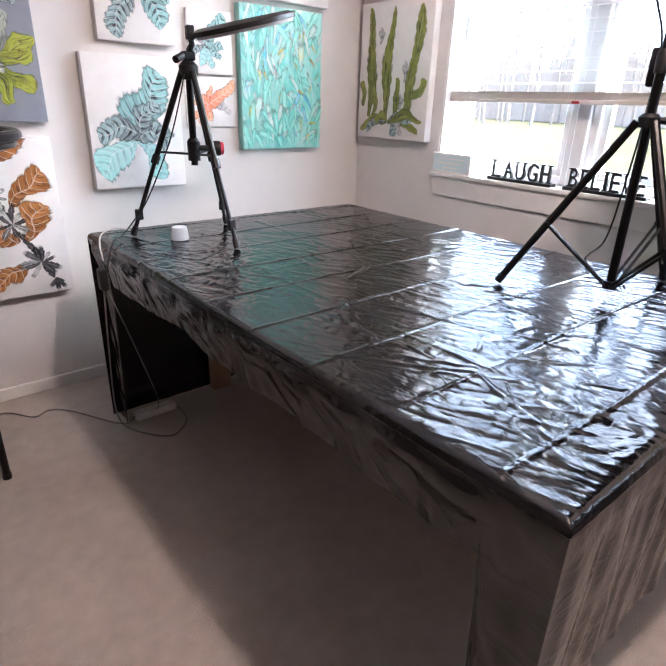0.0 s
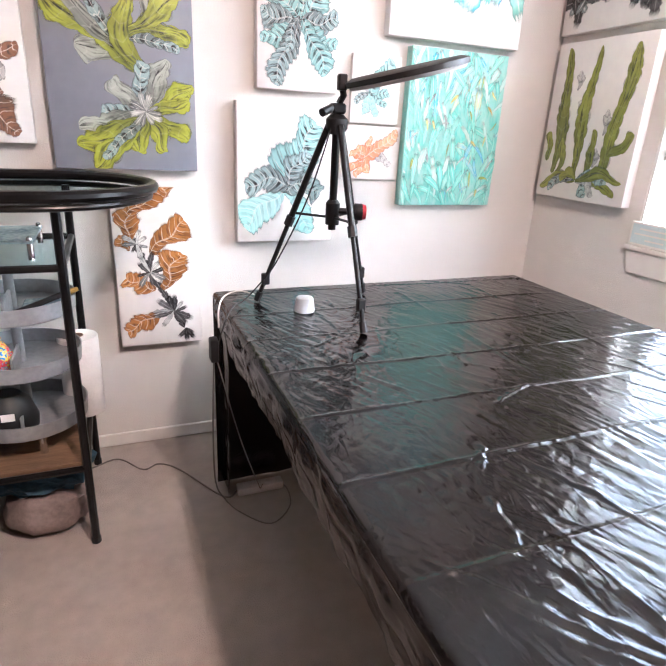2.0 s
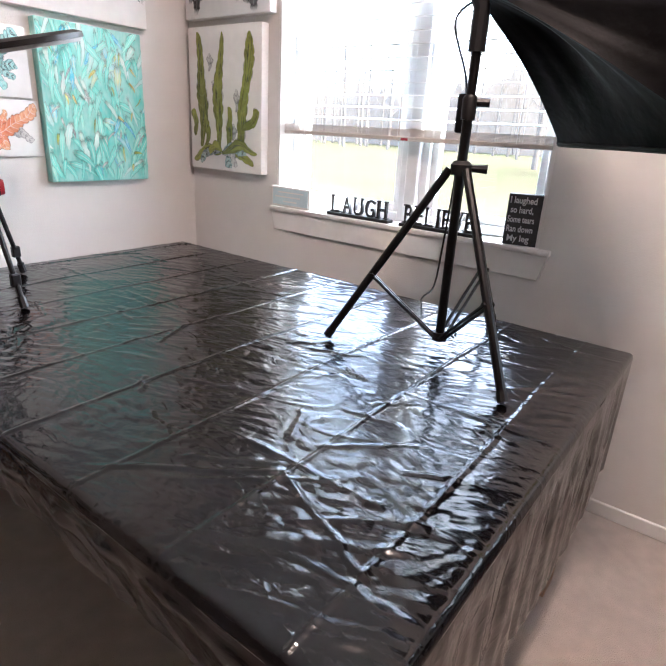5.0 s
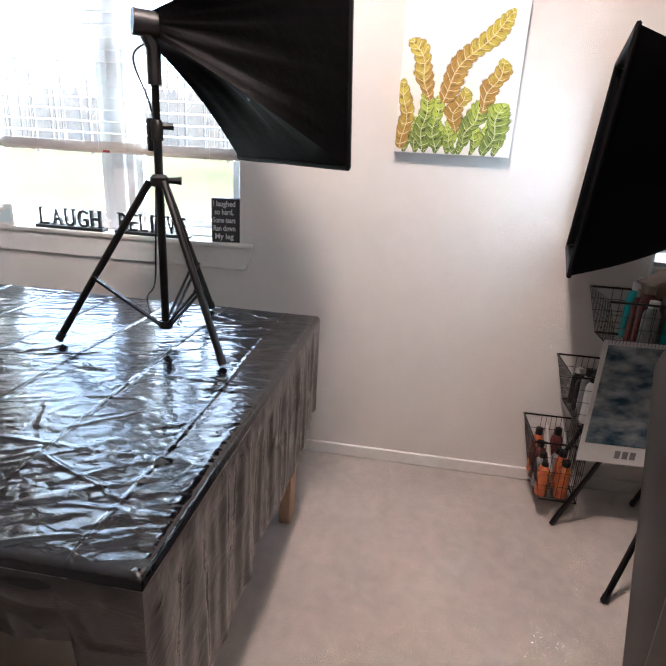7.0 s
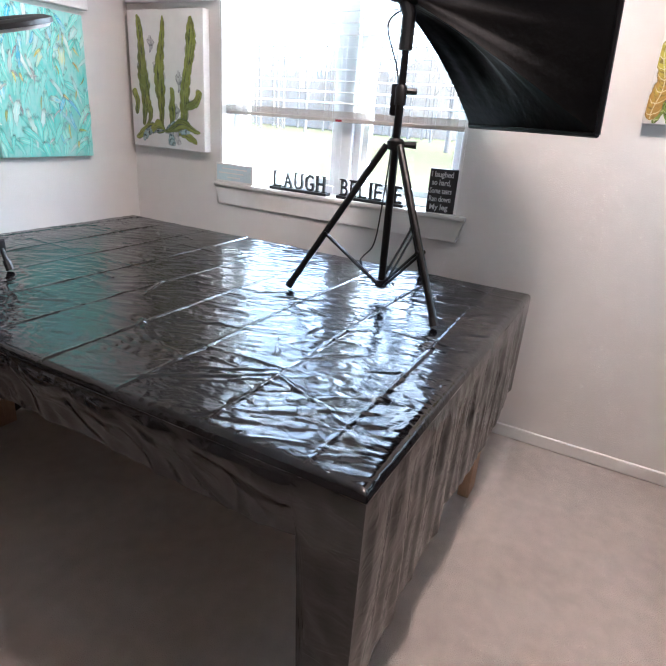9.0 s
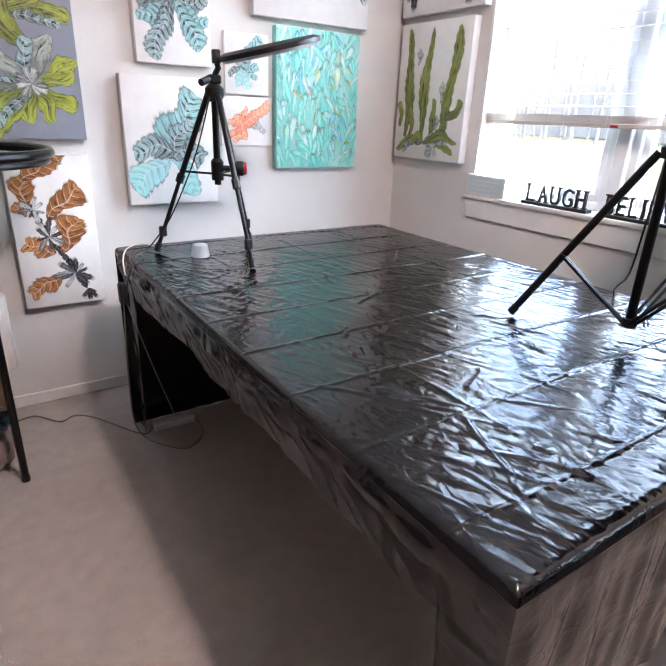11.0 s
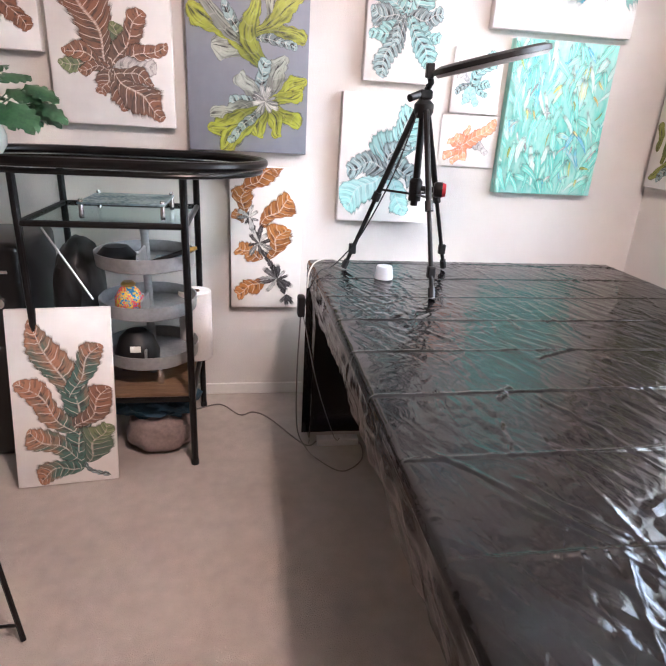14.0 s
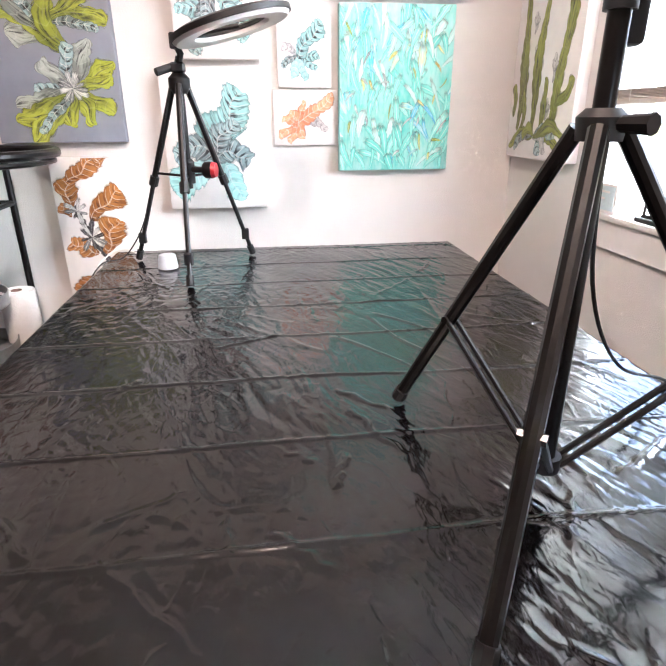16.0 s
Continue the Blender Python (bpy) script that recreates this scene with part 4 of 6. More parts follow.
def d_grey(d):
    for pts, hw, k, m in (
            ([(0.62, 0.54), (0.4, 0.6), (0.2, 0.6)], 0.06, 3, F_MIST), ([(0.66, 0.52), (0.34, 0.68), (0.02, 0.82)], 0.065, 6, F_LEMON),
            ([(0.6, 0.56), (0.3, 0.74), (0.0, 0.94)], 0.045, 5, F_MIST), ([(0.7, 0.5), (0.46, 0.66), (0.3, 0.86)], 0.035, 5, F_DARK),
            ([(0.66, 0.5), (0.52, 0.64), (0.56, 0.9)], 0.055, 5, F_LEMON), ([(0.6, 0.66), (0.7, 0.82), (0.72, 0.99)], 0.05, 4, F_MIST),
            ([(0.56, 0.68), (0.76, 0.72), (0.97, 0.66)], 0.05, 5, F_LEMON), ([(0.56, 0.7), (0.78, 0.82), (0.98, 0.97)], 0.05, 5, F_LEMON),
            ([(0.56, 0.66), (0.74, 0.66), (0.9, 0.62)], 0.03, 4, F_DARK), ([(0.64, 0.3), (0.7, 0.42), (0.8, 0.58)], 0.05, 4, F_MIST),
            ([(0.64, 0.3), (0.6, 0.42), (0.66, 0.55)], 0.045, 4, F_DARK), ([(0.64, 0.3), (0.48, 0.4), (0.42, 0.46)], 0.05, 3, F_MIST),
            ([(0.64, 0.3), (0.8, 0.36), (0.98, 0.46)], 0.05, 4, F_LEMON), ([(0.64, 0.3), (0.82, 0.34), (0.96, 0.37)], 0.04, 4, F_LEMON),
            ([(0.64, 0.3), (0.48, 0.3), (0.34, 0.31)], 0.04, 4, F_DARK), ([(0.64, 0.3), (0.8, 0.24), (0.95, 0.18)], 0.045, 4, F_LEMON),
            ([(0.64, 0.3), (0.72, 0.2), (0.76, 0.1)], 0.045, 3, F_LEMON), ([(0.64, 0.3), (0.6, 0.2), (0.56, 0.1)], 0.05, 3, F_LEMON),
            ([(0.64, 0.3), (0.42, 0.24), (0.18, 0.22)], 0.055, 4, F_MIST), ([(0.62, 0.28), (0.4, 0.18), (0.16, 0.12)], 0.06, 4, F_LEMON),
            ([(0.6, 0.26), (0.42, 0.12), (0.26, 0.01)], 0.055, 4, F_LEMON), ([(0.62, 0.28), (0.46, 0.16), (0.32, 0.06)], 0.03, 4, F_DARK)):
        d.feather(pts, hw * 1.15, k, m, 0.4, 5.0)
    d.burst(0.64, 0.31, 0, 360, 12, 0.1, [SMOKE], 0.3)


def d_brown(d):
    d.feather([(0.5, 0.37), (0.36, 0.62), (0.24, 0.96)], 0.19, 10, F_RUST, 0.4)
    d.feather([(0.5, 0.38), (0.56, 0.5), (0.54, 0.66)], 0.07, 4, F_MOSS)
    for a, b, hw, m in ((0.78, 0.73, 0.1, F_RUST), (0.97, 0.53, 0.075, F_RUST), (0.86, 0.37, 0.08, F_ASH), (0.06, 0.38, 0.07, F_MOSS), (0.1, 0.48, 0.07, F_RUST), (0.22, 0.34, 0.05, F_RUST), (0.4, 0.2, 0.08, F_RUST), (0.6, 0.1, 0.09, F_RUST), (0.84, 0.28, 0.06, F_RUST)):
        d.feather([(0.5, 0.36), ((0.5 + a) / 2, (0.36 + b) / 2 + 0.02), (a, b)], hw, 5, m)
    d.feather([(0.5, 0.36), (0.7, 0.2), (0.92, 0.07)], 0.12, 7, F_RUST, 0.3)


def d_far(d):
    for a, b, m in ((0.1, 0.9, F_MOSS), (0.4, 0.98, F_RUST), (0.95, 0.75, F_RUST), (0.98, 0.4, F_MOSS), (0.9, 0.12, F_RUST), (0.55, 0.06, F_MOSS), (0.2, 0.2, F_RUST)):
        d.feather([(0.55, 0.5), ((0.55 + a) / 2, (0.5 + b) / 2 + 0.03), (a, b)], 0.11, 6, m)


def d_fig(d):
    d.stem([(0.78, 0.1), (0.66, 0.24), (0.55, 0.34), (0.38, 0.5), (0.24, 0.68)], INK, 0.05)
    for u, v, a, L, W in ((0.17, 0.66, 82, 0.26, 0.14), (0.2, 0.84, 38, 0.3, 0.16), (0.62, 0.93, 80, 0.14, 0.14), (0.4, 0.6, 40, 0.34, 0.17), (0.56, 0.36, 66, 0.3, 0.18), (0.46, 0.37, 155, 0.22, 0.14), (0.5, 0.22, 208, 0.28, 0.14), (0.18, 0.62, 115, 0.12, 0.08)):
        c, q = math.cos(radians(a)) * d.h / d.w, math.sin(radians(a))
        d.feather([(u, v), (u + L * 0.5 * c - 0.03 * q, v + L * 0.5 * q), (u + L * 0.86 * c, v + L * 0.86 * q)], W * 0.5, 5, F_FIG, 0.35, 5.0)
    d.burst(0.66, 0.22, 0, 360, 11, 0.13, [INK, INK, SMOKE], 0.32)
    d.burst(0.4, 0.48, 0, 360, 10, 0.13, [INK, INK, SMOKE], 0.28)
    d.burst(0.26, 0.66, 0, 360, 7, 0.09, [INK, SMOKE], 0.3)
    d.burst(0.8, 0.1, 220, 330, 4, 0.09, [INK], 0.3)


def d_kelp(d):
    for u, v, L in ((0.67, 0.42, 0.16), (0.4, 0.3, 0.14), (0.36, 0.52, 0.12), (0.3, 0.7, 0.12), (0.62, 0.22, 0.12)):
        d.feather([(u, v), (u + 0.01, v + L * 0.6), (u - 0.01, v + L)], 0.035, 3, F_ASH)
    for pts, hw, k in (([(0.16, 0.16), (0.2, 0.5), (0.14, 0.97)], 0.065, 8), ([(0.08, 0.24), (0.08, 0.34), (0.05, 0.44)], 0.04, 3), ([(0.42, 0.12), (0.42, 0.5), (0.48, 0.96)], 0.06, 8), ([(0.54, 0.16), (0.58, 0.3), (0.57, 0.46)], 0.045, 4), ([(0.7, 0.14), (0.78, 0.5), (0.86, 0.95)], 0.07, 8), ([(0.74, 0.3), (0.88, 0.36), (0.96, 0.44)], 0.05, 3), ([(0.22, 0.14), (0.26, 0.26), (0.22, 0.4)], 0.04, 4)):
        d.feather(pts, hw * 0.85, k, F_OLIVE, 0.45, 5.0)
    for a, b, m in ((0.04, 0.06, F_OLIVE), (0.14, 0.05, F_DARK), (0.28, 0.12, F_OLIVE), (0.9, 0.05, F_OLIVE), (0.8, 0.12, F_DARK), (0.58, 0.02, F_DARK), (0.68, 0.04, F_ASH), (0.95, 0.14, F_OLIVE)):
        d.feather([(0.46, 0.13), ((0.46 + a) / 2, (0.13 + b) / 2 + 0.05), (a, b)], 0.045, 4, m)


def d_dark(d):
    for u, v, n in ((0.14, 0.3, 12), (0.28, 0.42, 8), (0.72, 0.34, 14), (0.84, 0.4, 10)):
        d.burst(u, v, 0, 360, n, 0.26, [INK, INK, SMOKE, DARK], 0.42)
    for u in (0.22, 0.46, 0.66):
        d.burst(u, 0.5, 40, 140, 9, 0.4, [SMOKE, INK, DARK], 0.35)
    d.plume([(0.12, 0.12), (0.2, 0.5), (0.5, 0.74), (0.72, 0.6), (0.82, 0.2)], 16, 0.17, [INK, SMOKE, INK, DARK], 40, 0.55, 1.0)


def d_gold(d):
    for i in range(9):
        u = 0.05 + 0.1 * i
        d.feather([(u + 0.02, 0.0), (u + 0.03, 0.12), (u + d.r.uniform(-0.03, 0.05), 0.24)], 0.055, 5, F_LIME)
    d.feather([(0.06, 0.02), (0.07, 0.28), (0.03, 0.48)], 0.07, 6, F_GOLD, 0.6)
    d.feather([(0.23, 0.02), (0.24, 0.22), (0.25, 0.42)], 0.07, 6, F_LIME, 0.7)
    d.feather([(0.25, 0.34), (0.2, 0.55), (0.08, 0.73)], 0.085, 7, F_GOLD)
    d.feather([(0.35, 0.02), (0.33, 0.18), (0.36, 0.38)], 0.06, 5, F_LIME, 0.7)
    d.feather([(0.36, 0.34), (0.56, 0.62), (0.9, 0.9)], 0.09, 11, F_GOLD, 0.6)
    d.feather([(0.5, 0.14), (0.5, 0.28), (0.58, 0.43)], 0.075, 5, F_GOLD)
    d.feather([(0.58, 0.06), (0.66, 0.24), (0.74, 0.34)], 0.09, 6, F_LIME)
    d.feather([(0.7, 0.28), (0.78, 0.44), (0.87, 0.61)], 0.085, 6, F_GOLD)
    d.feather([(0.78, 0.0), (0.84, 0.17), (0.9, 0.35)], 0.1, 7, F_LIME)
    d.feather([(0.52, 0.0), (0.46, 0.1), (0.45, 0.18)], 0.05, 4, F_LIME)


def d_lean(d):
    d.stem([(0.92, 0.03), (0.7, 0.08), (0.64, 0.2), (0.58, 0.45), (0.5, 0.6)], F_DARK, 0.03)
    d.feather([(0.66, 0.1), (0.56, 0.55), (0.2, 0.94)], 0.11, 13, F_MIX, 0.3)
    for pts, hw, m in (([(0.58, 0.5), (0.7, 0.66), (0.88, 0.8)], 0.08, F_MIX), ([(0.6, 0.28), (0.36, 0.44), (0.08, 0.62)], 0.09, F_MIX), ([(0.6, 0.32), (0.78, 0.42), (0.93, 0.56)], 0.085, F_RUST), ([(0.64, 0.15), (0.42, 0.22), (0.12, 0.32)], 0.085, F_MIX), ([(0.68, 0.12), (0.76, 0.2), (0.9, 0.34)], 0.1, F_MOSS), ([(0.66, 0.08), (0.46, 0.1), (0.2, 0.04)], 0.075, F_MIX)):
        d.feather(pts, hw, 7, m, 0.4)


AQUA_CANVAS = material("aqua_ground", (0.12, 0.58, 0.52), 0.55, second=(0.5, 0.75, 0.7), scale=7, stretch=(1, 1, 0.35), bump=0.0008, bump_scale=300)
painting("north", 1.44, 1.893, 0.975, 1.578, 0.043, "turquoise painting of dense upright brushed seaweed strokes", d_teal, 1, AQUA_CANVAS)
painting("north", 0.754, 1.14, 0.836, 1.341, 0.045, "white deep-edged canvas with a teal and black plume", d_frond, 2)
painting("north", 0.829, 1.136, 1.385, 1.79, 0.045, "white canvas with drooping teal and black leaves", d_sky, 3)
painting("north", 1.204, 1.412, 1.288, 1.534, 0.02, "small white canvas with a teal and grey flower burst", d_small, 4)
painting("north", 1.18, 1.434, 1.074, 1.281, 0.014, "small white canvas with a coral orange leaf spray", d_orange, 5)
painting("north", 1.332, 1.93, 1.603, 2.06, 0.045, "wide white canvas with blue, cyan and yellow strokes", d_blue, 6)
painting("north", 0.156, 0.612, 1.095, 1.705, 0.045, "slate grey canvas with lime, black and white blooms", d_grey, 7, GREY_CANVAS)
painting("north", -0.322, 0.106, 1.169, 1.70, 0.045, "white canvas with rust brown and green leaves", d_brown, 8)
painting("north", -0.75, -0.346, 1.405, 1.91, 0.045, "white canvas with dark olive and rust leaves", d_far, 9)
painting("north", 0.307, 0.606, 0.445, 1.04, 0.045, "tall narrow canvas with orange-brown fig leaves on black stems", d_fig, 10)
painting("east", 1.932, 2.415, 1.028, 1.645, 0.043, "white canvas with olive green seaweed fronds", d_kelp, 11)
painting("east", 1.885, 2.425, 1.678, 2.1, 0.043, "white canvas with smoky black and grey strokes", d_dark, 12)
painting("east", -0.318, 0.083, 1.28, 1.782, 0.04, "white canvas with yellow and lime leafy fronds", d_gold, 13)
_up = Vector((0.0, 0.175, 0.985)).normalized()
_rt = Vector((0.994, 0.106, 0)).normalized()
painting("", 0, 0.32, 0, 0.615, 0.02, "white canvas of green and red leaves leaning on the cart", d_lean, 14, lean=frame_of(Vector((-0.394, 1.775, 0.004)), _rt, _up, _rt.cross(_up)))


# ---- window sill things ----
def text_mesh(body, size, extrude, m, offset=0.0, align="LEFT"):
    cu = bpy.data.curves.new("t", "FONT")
    cu.body, cu.size, cu.extrude, cu.offset, cu.align_x = body, size, extrude, offset, align
    ob = bpy.data.objects.new("t", cu)
    scene.collection.objects.link(ob)
    bpy.context.view_layer.update()
    me = bpy.data.meshes.new_from_object(ob.evaluated_get(bpy.context.evaluated_depsgraph_get()))
    bpy.data.objects.remove(ob)
    bpy.data.curves.remove(cu)
    bm = bmesh.new()
    bm.from_mesh(me)
    bpy.data.meshes.remove(me)
    if m is not None:
        bm.transform(m)
    return bm


def word(body, y0, y1, x, label):
    """Black standing letters with slab feet on a small base; y0 is the start of the word."""
    w = thing("word_sign", (x, (y0 + y1) / 2, SILL), label, "word sign", group="word signs on the sill")
    part("base", box(x - 0.022, x + 0.022, y1, y0, SILL + 0.0005, SILL + 0.0135, 0.002), LETTER, w)
    n = len(body)
    shares = [0.55 if ch == "I" else 1.0 for ch in body]
    unit = (y0 - y1 - 0.02) / sum(shares)
    for i, ch in enumerate(body):
        pitch = unit * shares[i]
        bm = text_mesh(ch, 0.125, 0.007, None, 0.0012, "CENTER")
        wid = max(v.co.x for v in bm.verts) - min(v.co.x for v in bm.verts)
        hgt = max(v.co.y for v in bm.verts)
        k = min(1.25, pitch * (0.76 if ch != "I" else 0.5) / wid)
        cx = (max(v.co.x for v in bm.verts) + min(v.co.x for v in bm.verts)) / 2
        for v in bm.verts:
            v.co = Vector(((v.co.x - cx) * k, v.co.y * 0.071 / hgt, v.co.z))
        hw = wid * k / 2
        serif = {"L": [(-hw, 0), (-hw, 1), ], "A": [(-hw, 0), (hw, 0)], "U": [(-hw, 1), (hw, 1)], "H": [(-hw, 0), (hw, 0), (-hw, 1), (hw, 1)], "B": [(-hw, 0), (-hw, 1)], "E": [(-hw, 0), (-hw, 1)], "I": [(0, 0), (0, 1)], "V": [(-hw, 1), (hw, 1)]}.get(ch, [])
        for sx, top in serif:
            sx = sx * 0.82
            box(sx - 0.01, sx + 0.01, 0.066 if top else 0, 0.071 if top else 0.005, -0.0069, 0.0069, bm=bm)
        m = frame_of(Vector((x - 0.002, y0 - 0.01 - unit * (sum(shares[:i]) + shares[i] / 2), SILL + 0.0135)), (0, -1, 0), (0, 0, 1), (-1, 0, 0))
        bm.transform(m)
        part("letter", bm, LETTER, w, smooth=False)


word("LAUGH", 1.57, 1.26, 2.205, "black standing letters LAUGH on a base")
word("BELIEVE", 1.208, 0.885, 2.205, "black standing letters BELIEVE on a base")

sg = thing("block_sign", (2.215, 0.715, SILL), "black wooden block sign with white lettering", "sign")
_r = Vector((0.22, -0.975, 0)).normalized()
_o = _r.cross(Vector((0, 0, 1)))
sm = frame_of(Vector((2.176, 0.782, SILL + 0.0005)), _r, (0, 0, 1), _o)
part("block", box(0, 0.135, 0, 0.172, -0.04, 0, 0.002, m=sm), SIGN_BLACK, sg)
for i, line in enumerate(("I laughed", "so hard,", "Some tears", "Ran down", "My leg")):
    bm = text_mesh(line, 0.026, 0.0004, None, 0.0006)
    wid = max(v.co.x for v in bm.verts)
    for v in bm.verts:
        v.co = Vector((v.co.x * 0.088 / wid * (0.85 if i in (1, 4) else 1) + (0.012 if i in (1, 4) else 0.006), v.co.y * 1.15 + 0.142 - i * 0.032, v.co.z + 0.0008))
    bm.transform(sm)
    part("lettering", bm, SIGN_WHITE, sg, smooth=False)

ps = thing("plaque", (2.19, 1.77, SILL), "white plaque with faint pale blue lettering", "plaque")
part("board", box(2.183, 2.196, 1.665, 1.893, SILL + 0.0005, SILL + 0.09, 0.002), TRIM, ps)
part("face", box(2.1815, 2.1828, 1.675, 1.883, SILL + 0.01, SILL + 0.082), PALE_BLUE, ps, "pale blue face", smooth=False)
for z, a, b in ((0.062, 1.70, 1.85), (0.042, 1.72, 1.87), (0.022, 1.74, 1.82)):
    part("lettering", box(2.1806, 2.1814, a, b, SILL + z, SILL + z + 0.006), TRIM, ps, smooth=False)


# ---- ring light on its tripod ----
def stand_leg(parent, top, knee, foot, r):
    part("leg", tube([top, knee], r, 10), TUBE_METAL, parent)
    part("lower_leg", tube([knee, foot], r * 0.72, 10), TUBE_METAL, parent)
    part("leg_clamp", tube([Vector(knee) + (Vector(top) - Vector(knee)) * 0.06, Vector(knee) - (Vector(top) - Vector(knee)) * 0.04], r * 1.45, 8), BLACK_PLASTIC, parent)
    d = (Vector(foot) - Vector(knee)).normalized()
    part("rubber_foot", tube([Vector(foot) - d * 0.03, Vector(foot)], r * 1.15, 8), BLACK_PLASTIC, parent)


C = Vector((0.905, 1.825, 0))
ZT = TZ + 0.004
rl = thing("ring_light_tripod", (C.x, C.y, ZT), "black tripod with a tilted ring light, standing on the sheet", "ring light")
part("crown", lathe([(0, 1.245), (0.02, 1.245), (0.03, 1.262), (0.03, 1.285), (0.018, 1.297), (0, 1.297)], (C.x, C.y, 0), 16), BLACK_PLASTIC, rl)
for fx, fy in ((0.708, 1.925), (1.078, 1.948), (0.912, 1.575)):
    foot = Vector((fx, fy, ZT + 0.004))
    top = Vector((C.x, C.y, 1.27)) + (foot - Vector((C.x, C.y, ZT))) * 0.1
    top.z = 1.268
    knee = top.lerp(foot, 0.52)
    stand_leg(rl, top, knee, foot, 0.0095)
    b = top.lerp(foot, 0.47)
    part("brace", tube([b, (C.x, C.y, 1.02)], 0.004, 6), TUBE_METAL, rl)
    part("foot_lock", box(-0.012, 0.012, -0.009, 0.009, -0.015, 0.02, 0.003, m=Matrix.Translation(top.lerp(foot, 0.87))), BLACK_PLASTIC, rl)
part("centre_column", tube([(C.x, C.y, 0.985), (C.x, C.y, 1.32)], 0.0115, 12), TUBE_METAL, rl)
part("column_collar", lathe([(0, 1.0), (0.02, 1.0), (0.021, 1.06), (0.014, 1.07), (0, 1.07)], (C.x, C.y, 0), 14), BLACK_PLASTIC, rl)
part("crank_arm", tube([(C.x, C.y, 1.04), (C.x + 0.05, C.y - 0.03, 1.04)], 0.009, 8), BLACK_PLASTIC, rl)
_km = Matrix.Translation((C.x + 0.05, C.y - 0.03, 1.04)) @ Vector((0.96, -0.28, 0)).to_track_quat("Z", "Y").to_matrix().to_4x4()
kn = part("crank_knob", lathe([(0, 0), (0.02, 0), (0.024, 0.006), (0.024, 0.026), (0, 0.026)], n=14, m=_km), BLACK_PLASTIC, rl)
part("knob_cap", lathe([(0, 0.0262), (0.023, 0.0262), (0.02, 0.037), (0, 0.038)], n=14, m=_km), RED_KNOB, kn, "red knob cap")
part("pan_head", box(C.x - 0.02, C.x + 0.02, C.y - 0.018, C.y + 0.018, 1.298, 1.325, 0.005), BLACK_PLASTIC, rl)
part("pan_handle", tube([(C.x - 0.01, C.y, 1.315), (C.x - 0.055, C.y - 0.03, 1.298)], 0.011, 10), BLACK_PLASTIC, rl)
part("swivel", tube([(C.x + 0.004, C.y, 1.325), (C.x + 0.012, C.y - 0.01, 1.345), (C.x, C.y - 0.02, 1.372)], 0.0095, 8), BLACK_PLASTIC, rl)
part("bracket", box(C.x - 0.012, C.x + 0.012, C.y - 0.035, C.y - 0.015, 1.355, 1.395, 0.003), BLACK_PLASTIC, rl)
_ax = Vector((math.cos(radians(15)), 0, math.sin(radians(15)))).normalized()
_ay = Vector((0, 1, -0.01))
_ay = (_ay - _ax * _ay.dot(_ax)).normalized()
rm = frame_of(Vector((1.061, 1.74, 1.404)), _ax, _ay, _ax.cross(_ay))
ro, ri = 0.163, 0.095
part("ring_housing", lathe([(ri, 0), (ri + 0.004, 0.01), (ri + 0.02, 0.016), (ro - 0.02, 0.016), (ro, 0.009), (ro, -0.004), (ro - 0.004, -0.004), (ro - 0.006, 0.0), (ri + 0.004, 0.0), (ri, 0)], n=48, m=rm), BLACK_PLASTIC, rl)
part("ring_diffuser", lathe([(ri + 0.003, -0.0008), (ri + 0.006, -0.011), (ro - 0.012, -0.013), (ro - 0.005, -0.0045)], n=48, m=rm), DIFFUSER_OFF, rl, "unlit white diffuser ring")
part("phone_mount", tube([rm @ Vector((-ri, 0, 0.006)), rm @ Vector((-0.03, 0, 0.0)), rm @ Vector((0.02, 0, -0.004))], 0.006, 8), BLACK_PLASTIC, rl)
cord = bend([(C.x, C.y - 0.01, 1.34), (0.865, 1.81, 1.2), (0.82, 1.83, 1.05), (0.75, 1.87, 0.88), (0.70, 1.9, 0.80), (0.66, 1.9, TZ + 0.016), (0.612, 1.84, TZ + 0.014), (0.573, 1.80, 0.70), (0.556, 1.8, 0.62)], 8)
part("cord", tube(cord, 0.0022, 6), BLACK_PLASTIC, rl)
part("cord_switch", box(0.538, 0.562, 1.775, 1.815, 0.62, 0.69, 0.006, seg=2), BLACK_PLASTIC, rl)
part("floor_cord", tube(bend([(0.55, 1.8, 0.62), (0.547, 1.83, 0.4), (0.56, 1.9, 0.14), (0.6, 1.96, 0.012), (0.64, 1.88, 0.004), (0.723, 1.794, 0.004), (0.81, 1.86, 0.004), (0.83, 1.96, 0.005), (0.80, 1.995, 0.02)], 8), 0.0026, 6), CORD_GREY, rl)
part("hanging_cord", tube(bend([(0.556, 1.79, 0.63), (0.6, 1.70, 0.42), (0.67, 1.76, 0.2), (0.72, 1.92, 0.06), (0.74, 1.97, 0.036)], 8), 0.0017, 6), CORD_GREY, rl)
part("looped_cord", tube(bend([(0.70, 1.93, 0.77), (0.66, 1.96, 0.775), (0.612, 1.95, 0.764), (0.585, 1.9, 0.74), (0.575, 1.85, 0.70)], 8), 0.0026, 6), CORD_WHITE, rl)
st = thing("power_strip", (0.735, 1.99, 0), "white power strip on the carpet under the table", "power strip")
part("body", box(0.65, 0.82, 1.967, 2.012, 0.001, 0.032, 0.006, seg=2), WHITE_GLAZE, st)
part("mains_cord", tube(bend([(0.655, 1.985, 0.02), (0.6, 1.985, 0.004), (0.47, 2.2, 0.004), (0.4, 2.26, 0.004), (0.34, 2.24, 0.004), (0.25, 2.34, 0.004), (0.12, 2.3, 0.004), (-0.05, 2.4, 0.004)], 8), 0.0032, 6), CORD_GREY, st)
